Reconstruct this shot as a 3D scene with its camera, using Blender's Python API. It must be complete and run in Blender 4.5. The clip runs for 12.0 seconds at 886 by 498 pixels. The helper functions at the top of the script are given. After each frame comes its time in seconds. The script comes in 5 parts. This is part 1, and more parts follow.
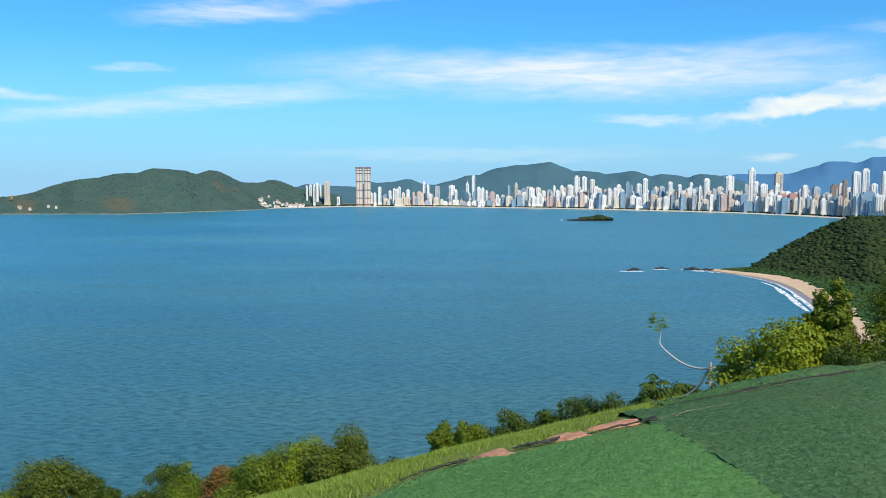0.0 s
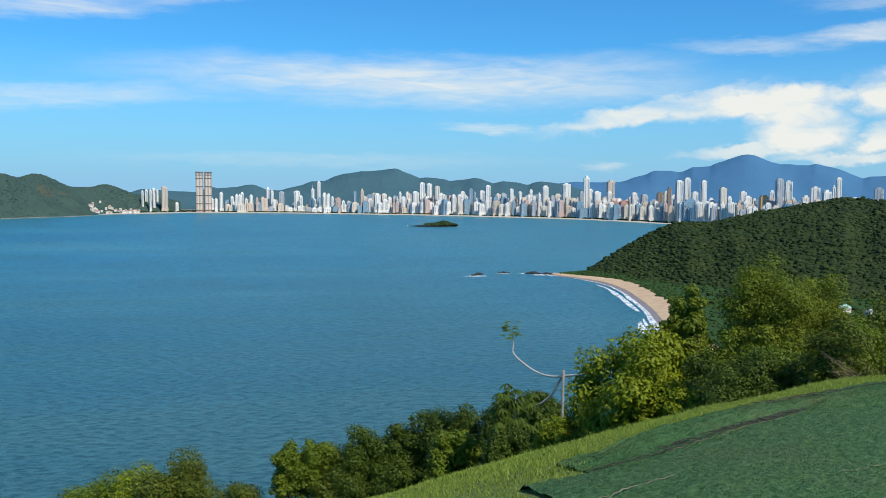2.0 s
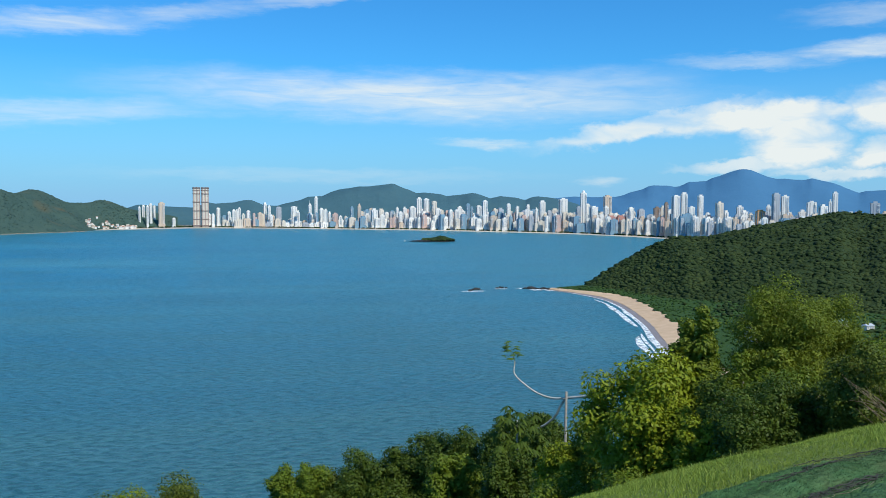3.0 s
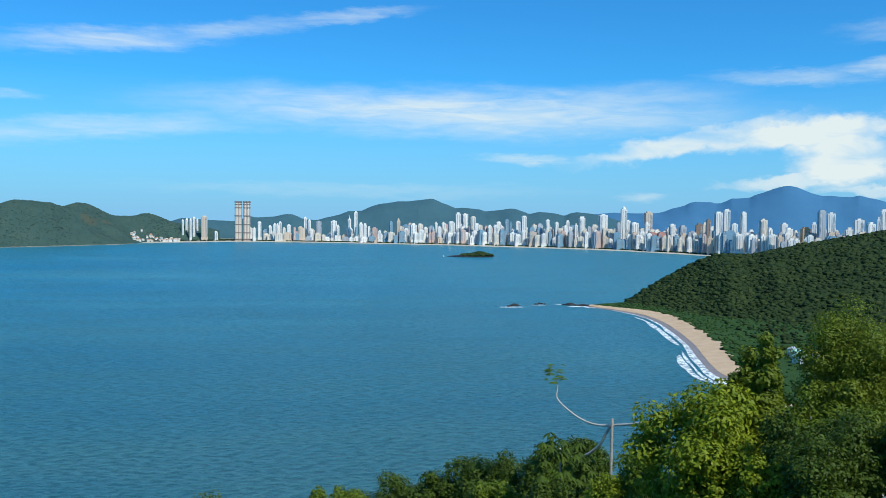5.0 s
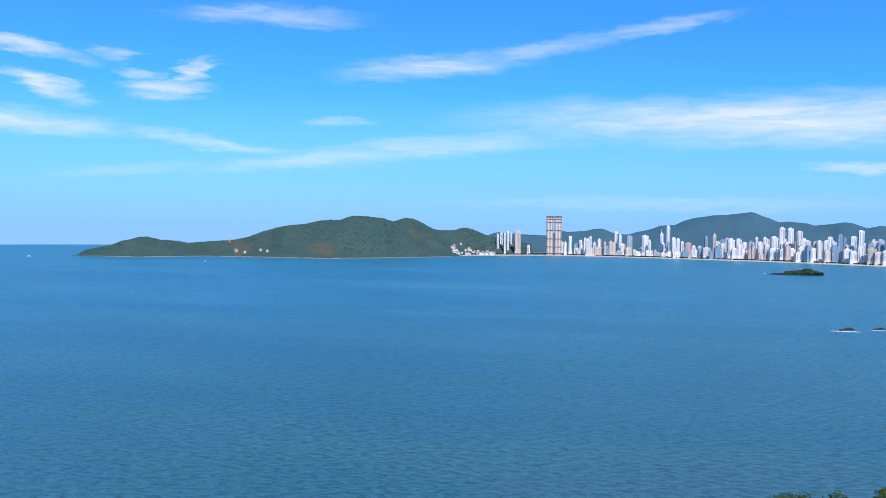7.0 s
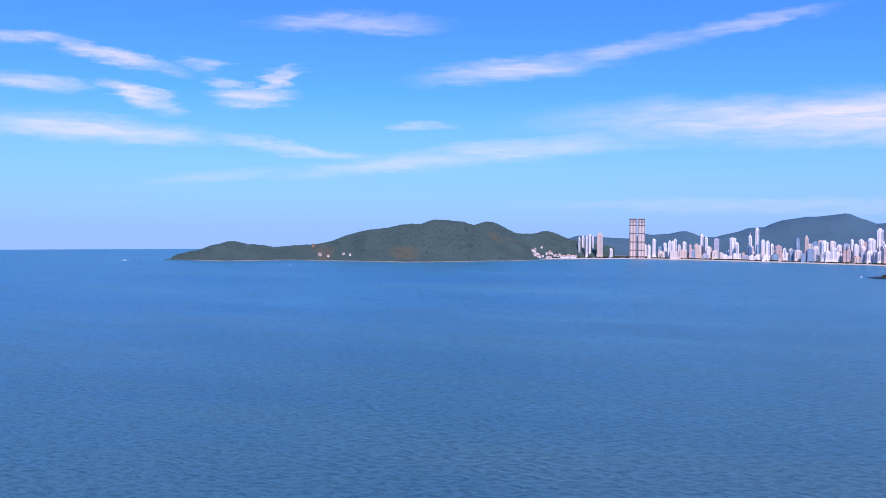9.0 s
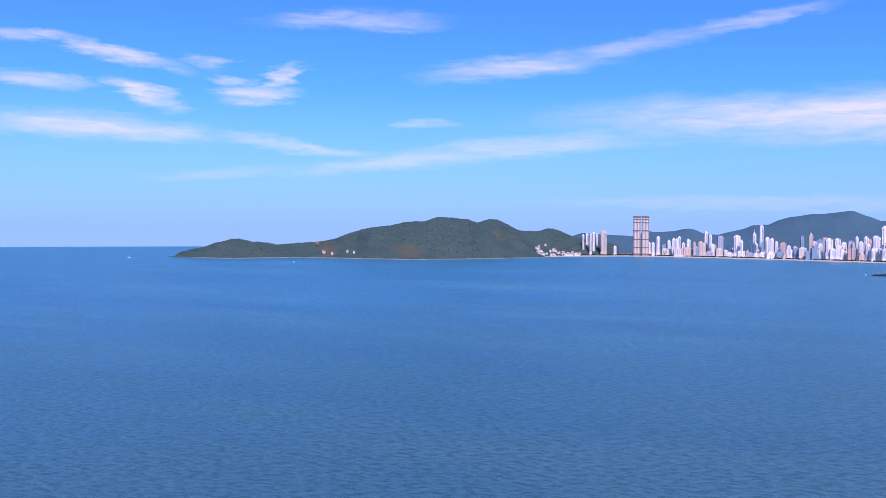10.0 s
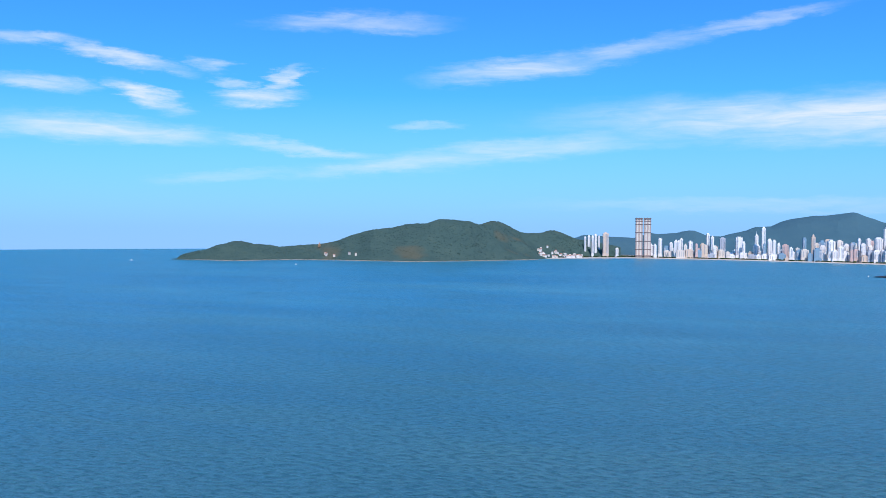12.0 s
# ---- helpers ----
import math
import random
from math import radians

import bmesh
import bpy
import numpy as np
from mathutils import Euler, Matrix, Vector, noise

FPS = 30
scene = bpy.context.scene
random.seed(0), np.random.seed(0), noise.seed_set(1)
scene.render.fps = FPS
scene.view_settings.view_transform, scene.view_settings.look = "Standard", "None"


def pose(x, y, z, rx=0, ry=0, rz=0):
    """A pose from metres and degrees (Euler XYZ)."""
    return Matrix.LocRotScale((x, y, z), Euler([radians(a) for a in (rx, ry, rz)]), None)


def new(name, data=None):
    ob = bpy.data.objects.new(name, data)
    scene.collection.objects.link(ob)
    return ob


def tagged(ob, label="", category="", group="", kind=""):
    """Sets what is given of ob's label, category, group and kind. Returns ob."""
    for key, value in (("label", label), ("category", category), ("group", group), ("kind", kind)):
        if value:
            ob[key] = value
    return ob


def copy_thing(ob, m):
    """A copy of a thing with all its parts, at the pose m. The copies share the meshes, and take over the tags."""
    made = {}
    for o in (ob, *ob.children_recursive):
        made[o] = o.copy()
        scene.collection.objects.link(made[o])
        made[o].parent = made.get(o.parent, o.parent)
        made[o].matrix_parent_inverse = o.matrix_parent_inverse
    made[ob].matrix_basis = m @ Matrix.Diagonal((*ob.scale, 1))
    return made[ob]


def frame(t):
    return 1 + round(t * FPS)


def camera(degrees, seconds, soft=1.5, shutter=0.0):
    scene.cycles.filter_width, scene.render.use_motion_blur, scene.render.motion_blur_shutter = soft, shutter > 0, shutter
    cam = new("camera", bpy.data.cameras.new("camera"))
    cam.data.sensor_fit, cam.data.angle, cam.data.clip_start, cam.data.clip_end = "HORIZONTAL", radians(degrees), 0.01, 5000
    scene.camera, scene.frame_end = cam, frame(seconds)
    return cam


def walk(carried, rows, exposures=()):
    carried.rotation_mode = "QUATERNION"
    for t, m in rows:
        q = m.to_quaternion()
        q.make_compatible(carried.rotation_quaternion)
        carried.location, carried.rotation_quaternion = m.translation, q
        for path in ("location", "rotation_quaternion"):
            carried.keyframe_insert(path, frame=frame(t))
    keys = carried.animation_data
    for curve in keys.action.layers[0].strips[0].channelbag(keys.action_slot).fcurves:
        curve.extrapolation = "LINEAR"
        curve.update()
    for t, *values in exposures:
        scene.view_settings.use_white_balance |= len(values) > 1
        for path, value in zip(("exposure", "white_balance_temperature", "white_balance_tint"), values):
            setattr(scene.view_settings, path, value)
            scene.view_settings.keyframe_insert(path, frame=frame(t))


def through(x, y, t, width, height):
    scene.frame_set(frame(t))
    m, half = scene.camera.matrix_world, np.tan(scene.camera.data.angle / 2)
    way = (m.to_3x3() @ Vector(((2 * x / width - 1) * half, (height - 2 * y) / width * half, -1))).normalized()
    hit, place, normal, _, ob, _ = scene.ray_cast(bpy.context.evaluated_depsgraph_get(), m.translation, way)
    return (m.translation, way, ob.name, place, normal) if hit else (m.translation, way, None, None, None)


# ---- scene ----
# ================= camera and its walk =================
cam = camera(55.9, 12.0, soft=0.8)
PATH = [
    (0.0, pose(-0.000, 0.000, 120.000, 85.17, 0.04, 0.00)),
    (0.5, pose(0.020, 0.538, 119.984, 85.21, -0.15, -7.72)),
    (1.0, pose(0.069, 1.064, 119.949, 85.32, -0.20, -11.11)),
    (1.5, pose(0.068, 1.547, 119.905, 85.48, -0.51, -10.91)),
    (2.0, pose(0.046, 2.049, 119.909, 85.62, -0.36, -10.51)),
    (2.5, pose(0.127, 2.552, 119.981, 85.98, -0.26, -10.52)),
    (3.0, pose(0.157, 3.076, 119.976, 86.65, -0.26, -10.71)),
    (3.2, pose(0.175, 3.270, 119.978, 86.74, -0.27, -11.15)),
    (4.8, pose(0.340, 4.400, 120.008, 87.33, -0.55, -12.09)),
    (5.0, pose(0.342, 4.507, 120.010, 87.67, -0.62, -8.04)),
    (5.2, pose(0.310, 4.580, 120.000, 87.80, -0.66, -2.65)),
    (5.5, pose(0.233, 4.663, 119.978, 87.94, -0.70, 2.77)),
    (6.0, pose(0.196, 4.740, 119.962, 88.17, -0.54, 5.12)),
    (6.5, pose(0.280, 4.764, 119.988, 88.41, -0.64, 8.72)),
    (7.0, pose(0.305, 4.791, 120.026, 88.44, -0.58, 13.02)),
    (7.5, pose(0.316, 4.804, 120.027, 88.54, -0.51, 16.28)),
    (9.5, pose(0.350, 4.841, 120.003, 88.59, -0.29, 18.67)),
    (10.0, pose(0.356, 4.847, 120.000, 88.47, -0.29, 18.80)),
    (10.5, pose(0.359, 4.850, 119.999, 88.47, -0.29, 18.74)),
    (11.0, pose(0.360, 4.852, 120.000, 88.46, -0.19, 18.79)),
    (11.5, pose(0.360, 4.851, 120.000, 88.54, -0.36, 18.97)),
    (12.0, pose(0.359, 4.850, 120.000, 88.61, -0.23, 18.93)),
]
EXPOSURES = [(0.0, 0.1, 6600, 8), (1.0, -0.08, 7000, 9), (1.5, -0.1, 6880, 10), (2.5, -0.11, 6200, 5), (3.0, -0.11, 6150, 6), (5.0, -0.14, 5900, 2), (5.5, -0.04, 5870, 2), (6.5, 0.0, 5800, 3), (7.0, 0.0, 5650, 20), (7.7, 0.0, 5650, 35), (9.5, -0.06, 5700, 50), (11.0, -0.06, 5700, 50), (12.0, 0.0, 5620, 21)]
walk(cam, PATH, EXPOSURES)

# ================= small helpers =================
rng = np.random.default_rng(7)
EYE = 120.0


def around(az, r, z=0.0):
    """Place at a bearing (degrees to the right of straight ahead), a distance and a height over the sea."""
    a = radians(az)
    return (r * math.sin(a), r * math.cos(a), z)


def rise(el, r):
    """Height over the sea of a skyline at an angle over the eye's level."""
    return EYE + r * math.tan(radians(el))


def mesh_of(name, verts, faces, smooth=True):
    me = bpy.data.meshes.new(name)
    v = np.asarray(verts, dtype=np.float64)
    f = faces.tolist() if isinstance(faces, np.ndarray) else faces
    me.from_pydata(v.tolist(), [], f)
    if smooth:
        me.polygons.foreach_set("use_smooth", [True] * len(me.polygons))
    me.update()
    return me


def part(name, data, material, parent=None, label=""):
    """One mesh object, from a bmesh or from (verts, faces), under a thing or a part."""
    if isinstance(data, bmesh.types.BMesh):
        me = bpy.data.meshes.new(name)
        data.to_mesh(me)
        data.free()
    elif isinstance(data, bpy.types.Mesh):
        me = data
    else:
        me = mesh_of(name, *data)
    if not me.materials:
        me.materials.append(material)
    ob = new(name, me)
    if parent is not None:
        ob.parent = parent
    if label:
        ob["label"] = label
    return ob


def thing(name, place, label, category, group="", turn=0.0, scale=1.0):
    ob = new(name)
    ob.empty_display_size = 0.3
    ob.location = place
    ob.rotation_euler = (0, 0, radians(turn))
    ob.scale = (scale,) * 3
    return tagged(ob, label, category, group)


def grid_faces(nu, nv):
    i = np.arange(nu - 1)[:, None] * nv + np.arange(nv - 1)[None, :]
    i = i.ravel()
    return np.stack([i, i + nv, i + nv + 1, i + 1], 1)


def join(pieces):
    vs, fs, n = [], [], 0
    for v, f in pieces:
        vs.append(np.asarray(v, float))
        fs += [[a + n for a in q] for q in (f.tolist() if isinstance(f, np.ndarray) else f)]
        n += len(v)
    return np.concatenate(vs), fs


def box(x0, x1, y0, y1, z0, z1):
    v = [(x, y, z) for x in (x0, x1) for y in (y0, y1) for z in (z0, z1)]
    return v, [[0, 1, 3, 2], [4, 6, 7, 5], [0, 4, 5, 1], [2, 3, 7, 6], [0, 2, 6, 4], [1, 5, 7, 3]]


def tube(points, radii, sides=7):
    P = np.asarray(points, float)
    n = len(P)
    R = np.broadcast_to(np.asarray(radii, float), (n,))
    t = np.gradient(P, axis=0)
    t /= np.linalg.norm(t, axis=1)[:, None] + 1e-9
    ref = np.array([0.3, 0.2, 1.0]) if abs(t[:, 2]).mean() < 0.8 else np.array([1.0, 0.1, 0.0])
    a = np.cross(t, ref)
    a /= np.linalg.norm(a, axis=1)[:, None] + 1e-9
    b = np.cross(t, a)
    ang = np.linspace(0, 2 * math.pi, sides, endpoint=False)
    v = P[:, None] + R[:, None, None] * (np.cos(ang)[None, :, None] * a[:, None] + np.sin(ang)[None, :, None] * b[:, None])
    f = []
    for i in range(n - 1):
        for j in range(sides):
            k = (j + 1) % sides
            f.append([i * sides + j, i * sides + k, (i + 1) * sides + k, (i + 1) * sides + j])
    f.append(list(range(sides))[::-1])
    f.append([(n - 1) * sides + j for j in range(sides)])
    return v.reshape(-1, 3), f


def wobble(x, y, size, seed=0.0):
    """Smooth noise from -1 to 1 over arrays of places, by a few turned waves of many lengths."""
    x, y = np.asarray(x, float) / size, np.asarray(y, float) / size
    out = np.zeros(np.broadcast(x, y).shape)
    r = np.random.default_rng(int(seed * 13) + 5)
    for k in range(14):
        a, f, p, q = r.uniform(0, 6.283), 1.9 ** r.uniform(0, 3.2), r.uniform(0, 6.283), r.uniform(0, 6.283)
        u = f * (x * math.cos(a) + y * math.sin(a))
        v = f * (y * math.cos(a) - x * math.sin(a))
        out = out + np.sin(u + p + 0.9 * np.sin(v + q)) / f
    return out / 2.6


# ================= world, sun =================
SUN = Vector((0.38, -0.66, 0.88)).normalized()
sun = new("sun", bpy.data.lights.new("sun", "SUN"))
sun.data.energy, sun.data.angle, sun.data.color = 4.6, radians(0.53), (1.0, 0.91, 0.76)
sun.rotation_euler = SUN.to_track_quat("Z", "Y").to_euler()

world = bpy.data.worlds.new("world")
scene.world = world
world.use_nodes = True


def nodes_of(tree):
    tree.nodes.clear()

    def add(kind, **inputs):
        n = tree.nodes.new(kind)
        for key, value in inputs.items():
            if key == "props":
                for p, v in value.items():
                    setattr(n, p, v)
        for key, value in inputs.items():
            if key == "props":
                continue
            slot = n.inputs[int(key[1:])] if key[0] == "i" and key[1:].isdigit() else n.inputs[key.replace("_", " ")]
            if isinstance(value, bpy.types.NodeSocket):
                tree.links.new(value, slot)
            else:
                slot.default_value = value
        return n

    return add


def build_world():
    add = nodes_of(world.node_tree)
    sky = add("ShaderNodeTexSky", props=dict(sky_type="NISHITA", sun_disc=False, sun_elevation=math.asin(SUN.z), sun_rotation=math.atan2(SUN.x, SUN.y), altitude=100, air_density=1.0, dust_density=0.6, ozone_density=2.5))
    tint = add("ShaderNodeMix", props=dict(data_type="RGBA", blend_type="MULTIPLY"), i0=1.0, i6=sky.outputs[0], i7=SKY_TINT)
    co = add("ShaderNodeTexCoord")
    sep = add("ShaderNodeSeparateXYZ", i0=co.outputs["Generated"])
    az = add("ShaderNodeMath", props=dict(operation="ARCTAN2"), i0=sep.outputs[0], i1=sep.outputs[1])
    el = add("ShaderNodeMath", props=dict(operation="ARCSINE"), i0=sep.outputs[2])
    azd = add("ShaderNodeMath", props=dict(operation="DEGREES"), i0=az.outputs[0])
    eld = add("ShaderNodeMath", props=dict(operation="DEGREES"), i0=el.outputs[0])
    low = add("ShaderNodeMapRange", i0=eld.outputs[0], i1=-1.0, i2=9.0, i3=0.85, i4=0.0)
    tint = add("ShaderNodeMix", props=dict(data_type="RGBA"), i0=low.outputs[0], i6=tint.outputs[2], i7=HAZE)
    flat = add("ShaderNodeCombineXYZ", i0=azd.outputs[0], i1=eld.outputs[0])
    # edges frayed at two sizes
    st1 = add("ShaderNodeMapping", Vector=flat.outputs[0], Scale=(0.09, 0.55, 1), Rotation=(0, 0, -0.08))
    n1 = add("ShaderNodeTexNoise", Vector=st1.outputs[0], Scale=1.0, Detail=5.0, Roughness=0.6)
    off = add("ShaderNodeVectorMath", props=dict(operation="SUBTRACT"), i0=n1.outputs["Color"], i1=(0.5, 0.5, 0.5))
    amp = add("ShaderNodeVectorMath", props=dict(operation="MULTIPLY"), i0=off.outputs[0], i1=(6.5, 1.7, 0))
    bent = add("ShaderNodeVectorMath", props=dict(operation="ADD"), i0=flat.outputs[0], i1=amp.outputs[0])
    st0 = add("ShaderNodeMapping", Vector=flat.outputs[0], Scale=(0.5, 1.9, 1), Rotation=(0, 0, -0.15))
    n0 = add("ShaderNodeTexNoise", Vector=st0.outputs[0], Scale=1.0, Detail=7.0, Roughness=0.68)
    off0 = add("ShaderNodeVectorMath", props=dict(operation="SUBTRACT"), i0=n0.outputs["Color"], i1=(0.5, 0.5, 0.5))
    amp0 = add("ShaderNodeVectorMath", props=dict(operation="MULTIPLY"), i0=off0.outputs[0], i1=(3.2, 0.95, 0))
    bent = add("ShaderNodeVectorMath", props=dict(operation="ADD"), i0=bent.outputs[0], i1=amp0.outputs[0])

    total = {"wisp": None, "heap": None}

    # billows with firmer, rounder edges
    st4 = add("ShaderNodeMapping", Vector=flat.outputs[0], Scale=(0.55, 0.95, 1))
    n4 = add("ShaderNodeTexNoise", Vector=st4.outputs[0], Scale=1.0, Detail=6.0, Roughness=0.58)
    off4 = add("ShaderNodeVectorMath", props=dict(operation="SUBTRACT"), i0=n4.outputs["Color"], i1=(0.5, 0.5, 0.5))
    amp4 = add("ShaderNodeVectorMath", props=dict(operation="MULTIPLY"), i0=off4.outputs[0], i1=(3.4, 1.7, 0))
    puffed = add("ShaderNodeVectorMath", props=dict(operation="ADD"), i0=flat.outputs[0], i1=amp4.outputs[0])

    def cloud(a, e, wide, high, lean, dense, kind="wisp"):
        m = add("ShaderNodeMapping", props=dict(vector_type="TEXTURE"), Vector=(bent if kind == "wisp" else puffed).outputs[0], Location=(a, e, 0), Rotation=(0, 0, radians(lean)), Scale=(wide, high, 1))
        d = add("ShaderNodeVectorMath", props=dict(operation="LENGTH"), i0=m.outputs[0])
        r = add("ShaderNodeMapRange", props=dict(interpolation_type="SMOOTHSTEP"), i0=d.outputs["Value"], i1=0.1 if kind == "wisp" else 0.45, i2=1.25, i3=dense, i4=0.0)
        total[kind] = r.outputs[0] if total[kind] is None else add("ShaderNodeMath", props=dict(operation="MAXIMUM"), i0=total[kind], i1=r.outputs[0]).outputs[0]

    # high wisps
    cloud(9.0, 7.0, 20.5, 1.75, -1.0, 0.85)
    cloud(19.0, 7.7, 9.0, 1.2, 3.0, 0.42)
    cloud(-14.0, 10.75, 6.5, 0.8, 6.0, 0.6)
    cloud(-6.0, 11.8, 6.0, 0.7, 8.0, 0.42)
    cloud(1.5, 13.0, 5.0, 0.5, 8.0, 0.42)
    cloud(-16.0, 5.2, 13.0, 0.9, 6.0, 0.5)
    cloud(-23.0, 4.3, 6.0, 0.6, 4.0, 0.5)
    cloud(-29.0, 5.5, 6.5, 0.45, -4.0, 0.5)
    cloud(-41.0, 6.2, 7.5, 1.0, -3.0, 0.8)
    cloud(-31.2, 8.6, 2.8, 0.55, 3.0, 0.8)
    cloud(-29.8, 9.8, 2.2, 0.5, 28.0, 0.75)
    cloud(-33.0, 9.4, 1.5, 0.4, -8.0, 0.6)
    cloud(-38.5, 8.4, 2.3, 0.75, -16.0, 0.85)
    cloud(-40.0, 10.7, 4.6, 0.5, -9.0, 0.75)
    cloud(-44.5, 8.8, 3.6, 0.7, -3.0, 0.75)
    cloud(-45.5, 11.3, 3.0, 0.5, 4.0, 0.55)
    cloud(-34.2, 10.5, 1.6, 0.5, 0.0, 0.5)
    cloud(-25.0, 13.6, 6.5, 0.7, 2.0, 0.5)
    cloud(-19.8, 7.1, 2.8, 0.35, 0.0, 0.35)
    cloud(-33.0, 3.6, 5.5, 0.5, 5.0, 0.25)
    cloud(31.0, 8.8, 5.5, 0.5, -3.0, 0.45)
    cloud(37.5, 9.3, 5.0, 0.6, 2.0, 0.7)
    cloud(38.0, 11.3, 5.0, 0.7, 0.0, 0.4)
    # brighter heaps over the far range
    cloud(24.5, 5.0, 7.5, 0.75, 11.0, 0.95, "heap")
    cloud(31.0, 5.3, 6.5, 1.0, 4.0, 1.3, "heap")
    cloud(33.6, 3.9, 3.2, 1.9, 0.0, 1.5, "heap")
    cloud(39.5, 5.4, 3.6, 1.5, -8.0, 1.5, "heap")
    cloud(38.5, 3.2, 2.6, 0.9, 20.0, 1.2, "heap")
    cloud(30.5, 2.4, 4.6, 0.45, 6.0, 0.8, "heap")
    cloud(37.0, 1.75, 5.0, 0.4, -2.0, 0.8, "heap")
    cloud(13.8, 3.95, 3.6, 0.45, -1.0, 0.6)
    cloud(21.0, 1.3, 1.6, 0.45, 0.0, 0.4)
    cloud(2.0, 1.6, 16.0, 0.5, 0.0, 0.2)
    # fine streaks inside
    st2 = add("ShaderNodeMapping", Vector=flat.outputs[0], Scale=(0.25, 1.7, 1), Rotation=(0, 0, -0.12))
    n2 = add("ShaderNodeTexNoise", Vector=st2.outputs[0], Scale=1.0, Detail=6.0, Roughness=0.55, Distortion=0.8)
    f2 = add("ShaderNodeMapRange", i0=n2.outputs["Fac"], i1=0.28, i2=0.66, i3=0.42, i4=1.0)
    wisps = add("ShaderNodeMath", props=dict(operation="MULTIPLY"), i0=total["wisp"], i1=f2.outputs[0])
    st3 = add("ShaderNodeMapping", Vector=flat.outputs[0], Scale=(0.28, 0.62, 1))
    n3 = add("ShaderNodeTexNoise", Vector=st3.outputs[0], Scale=1.0, Detail=6.0, Roughness=0.48, Distortion=0.5)
    f3 = add("ShaderNodeMapRange", i0=n3.outputs["Fac"], i1=0.32, i2=0.66, i3=0.35, i4=1.0)
    heaps = add("ShaderNodeMath", props=dict(operation="MULTIPLY"), i0=total["heap"], i1=f3.outputs[0])
    mask = add("ShaderNodeMath", props=dict(operation="MAXIMUM", use_clamp=True), i0=wisps.outputs[0], i1=heaps.outputs[0])
    mix = add("ShaderNodeMix", props=dict(data_type="RGBA"), i0=mask.outputs[0], i6=tint.outputs[2], i7=CLOUD)
    bg = add("ShaderNodeBackground", Color=mix.outputs[2], Strength=SKY_STRENGTH)
    out = add("ShaderNodeOutputWorld", Surface=bg.outputs[0])


SKY_STRENGTH = 0.108
SKY_TINT = (0.34, 1.0, 1.52, 1)
HAZE = (3.25, 5.75, 8.6, 1)
CLOUD = (8.6, 8.7, 8.4, 1)
build_world()

# ================= materials =================
def material(name, build):
    m = bpy.data.materials.new(name)
    m.use_nodes = True
    add = nodes_of(m.node_tree)
    shader = build(add)
    add("ShaderNodeOutputMaterial", Surface=shader)
    return m


def ramp(add, fac, *stops):
    n = add("ShaderNodeValToRGB", Fac=fac)
    e = n.color_ramp.elements
    while len(e) < len(stops):
        e.new(0.5)
    for k, (p, c) in enumerate(stops):
        e[k].position, e[k].color = p, (*c, 1)
    return n.outputs[0]


def spot(add, scale, detail=4.0, rough=0.6, stretch=None):
    g = add("ShaderNodeNewGeometry").outputs["Position"]
    if stretch:
        g = add("ShaderNodeMapping", Vector=g, Scale=stretch).outputs[0]
    return add("ShaderNodeTexNoise", Vector=g, Scale=scale, Detail=detail, Roughness=rough).outputs["Fac"]


def blend(add, fac, a, b, kind="MIX"):
    return add("ShaderNodeMix", props=dict(data_type="RGBA", blend_type=kind), i0=fac, i6=a, i7=b).outputs[2]


def relief(add, height, strength, distance):
    return add("ShaderNodeBump", Height=height, Strength=strength, Distance=distance).outputs[0]


def leaf_material(name, dark, mid, light, through=0.25, rough=0.5):
    def build(add):
        isl = add("ShaderNodeNewGeometry").outputs["Random Per Island"]
        c1 = ramp(add, isl, (0.0, dark), (0.55, mid), (1.0, light))
        big = spot(add, 0.9, 2.0)
        c2 = blend(add, big, c1, (*mid, 1))
        p = add("ShaderNodeBsdfPrincipled", Base_Color=c2, Roughness=rough + 0.08, Specular_IOR_Level=0.25)
        t = add("ShaderNodeBsdfTranslucent", Color=blend(add, 0.6, c2, (*light, 1)))
        return add("ShaderNodeMixShader", Fac=through, i1=p.outputs[0], i2=t.outputs[0]).outputs[0]
    return material(name, build)


def canopy_material(name, dark, mid, light, size, bump, patch=None):
    def build(add):
        fine = spot(add, 1.0 / size, 6.0, 0.7)
        isl = add("ShaderNodeNewGeometry").outputs["Random Per Island"]
        col = ramp(add, fine, (0.25, dark), (0.52, mid), (0.78, light))
        wide = ramp(add, spot(add, 0.016, 4.0, 0.6), (0.36, dark), (0.5, mid), (0.66, light))
        col = blend(add, 0.45, col, wide)
        tree = ramp(add, isl, (0.0, dark), (0.45, mid), (0.9, light))
        col = blend(add, 0.55, col, tree)
        if patch:
            w2 = spot(add, 0.006, 2.0, 0.5)
            k = add("ShaderNodeMapRange", i0=w2, i1=0.60, i2=0.70)
            col = blend(add, k.outputs[0], col, (*patch, 1))
        n = relief(add, fine, 1.0, bump)
        return add("ShaderNodeBsdfPrincipled", Base_Color=col, Roughness=0.85, Specular_IOR_Level=0.15, Normal=n).outputs[0]
    return material(name, build)


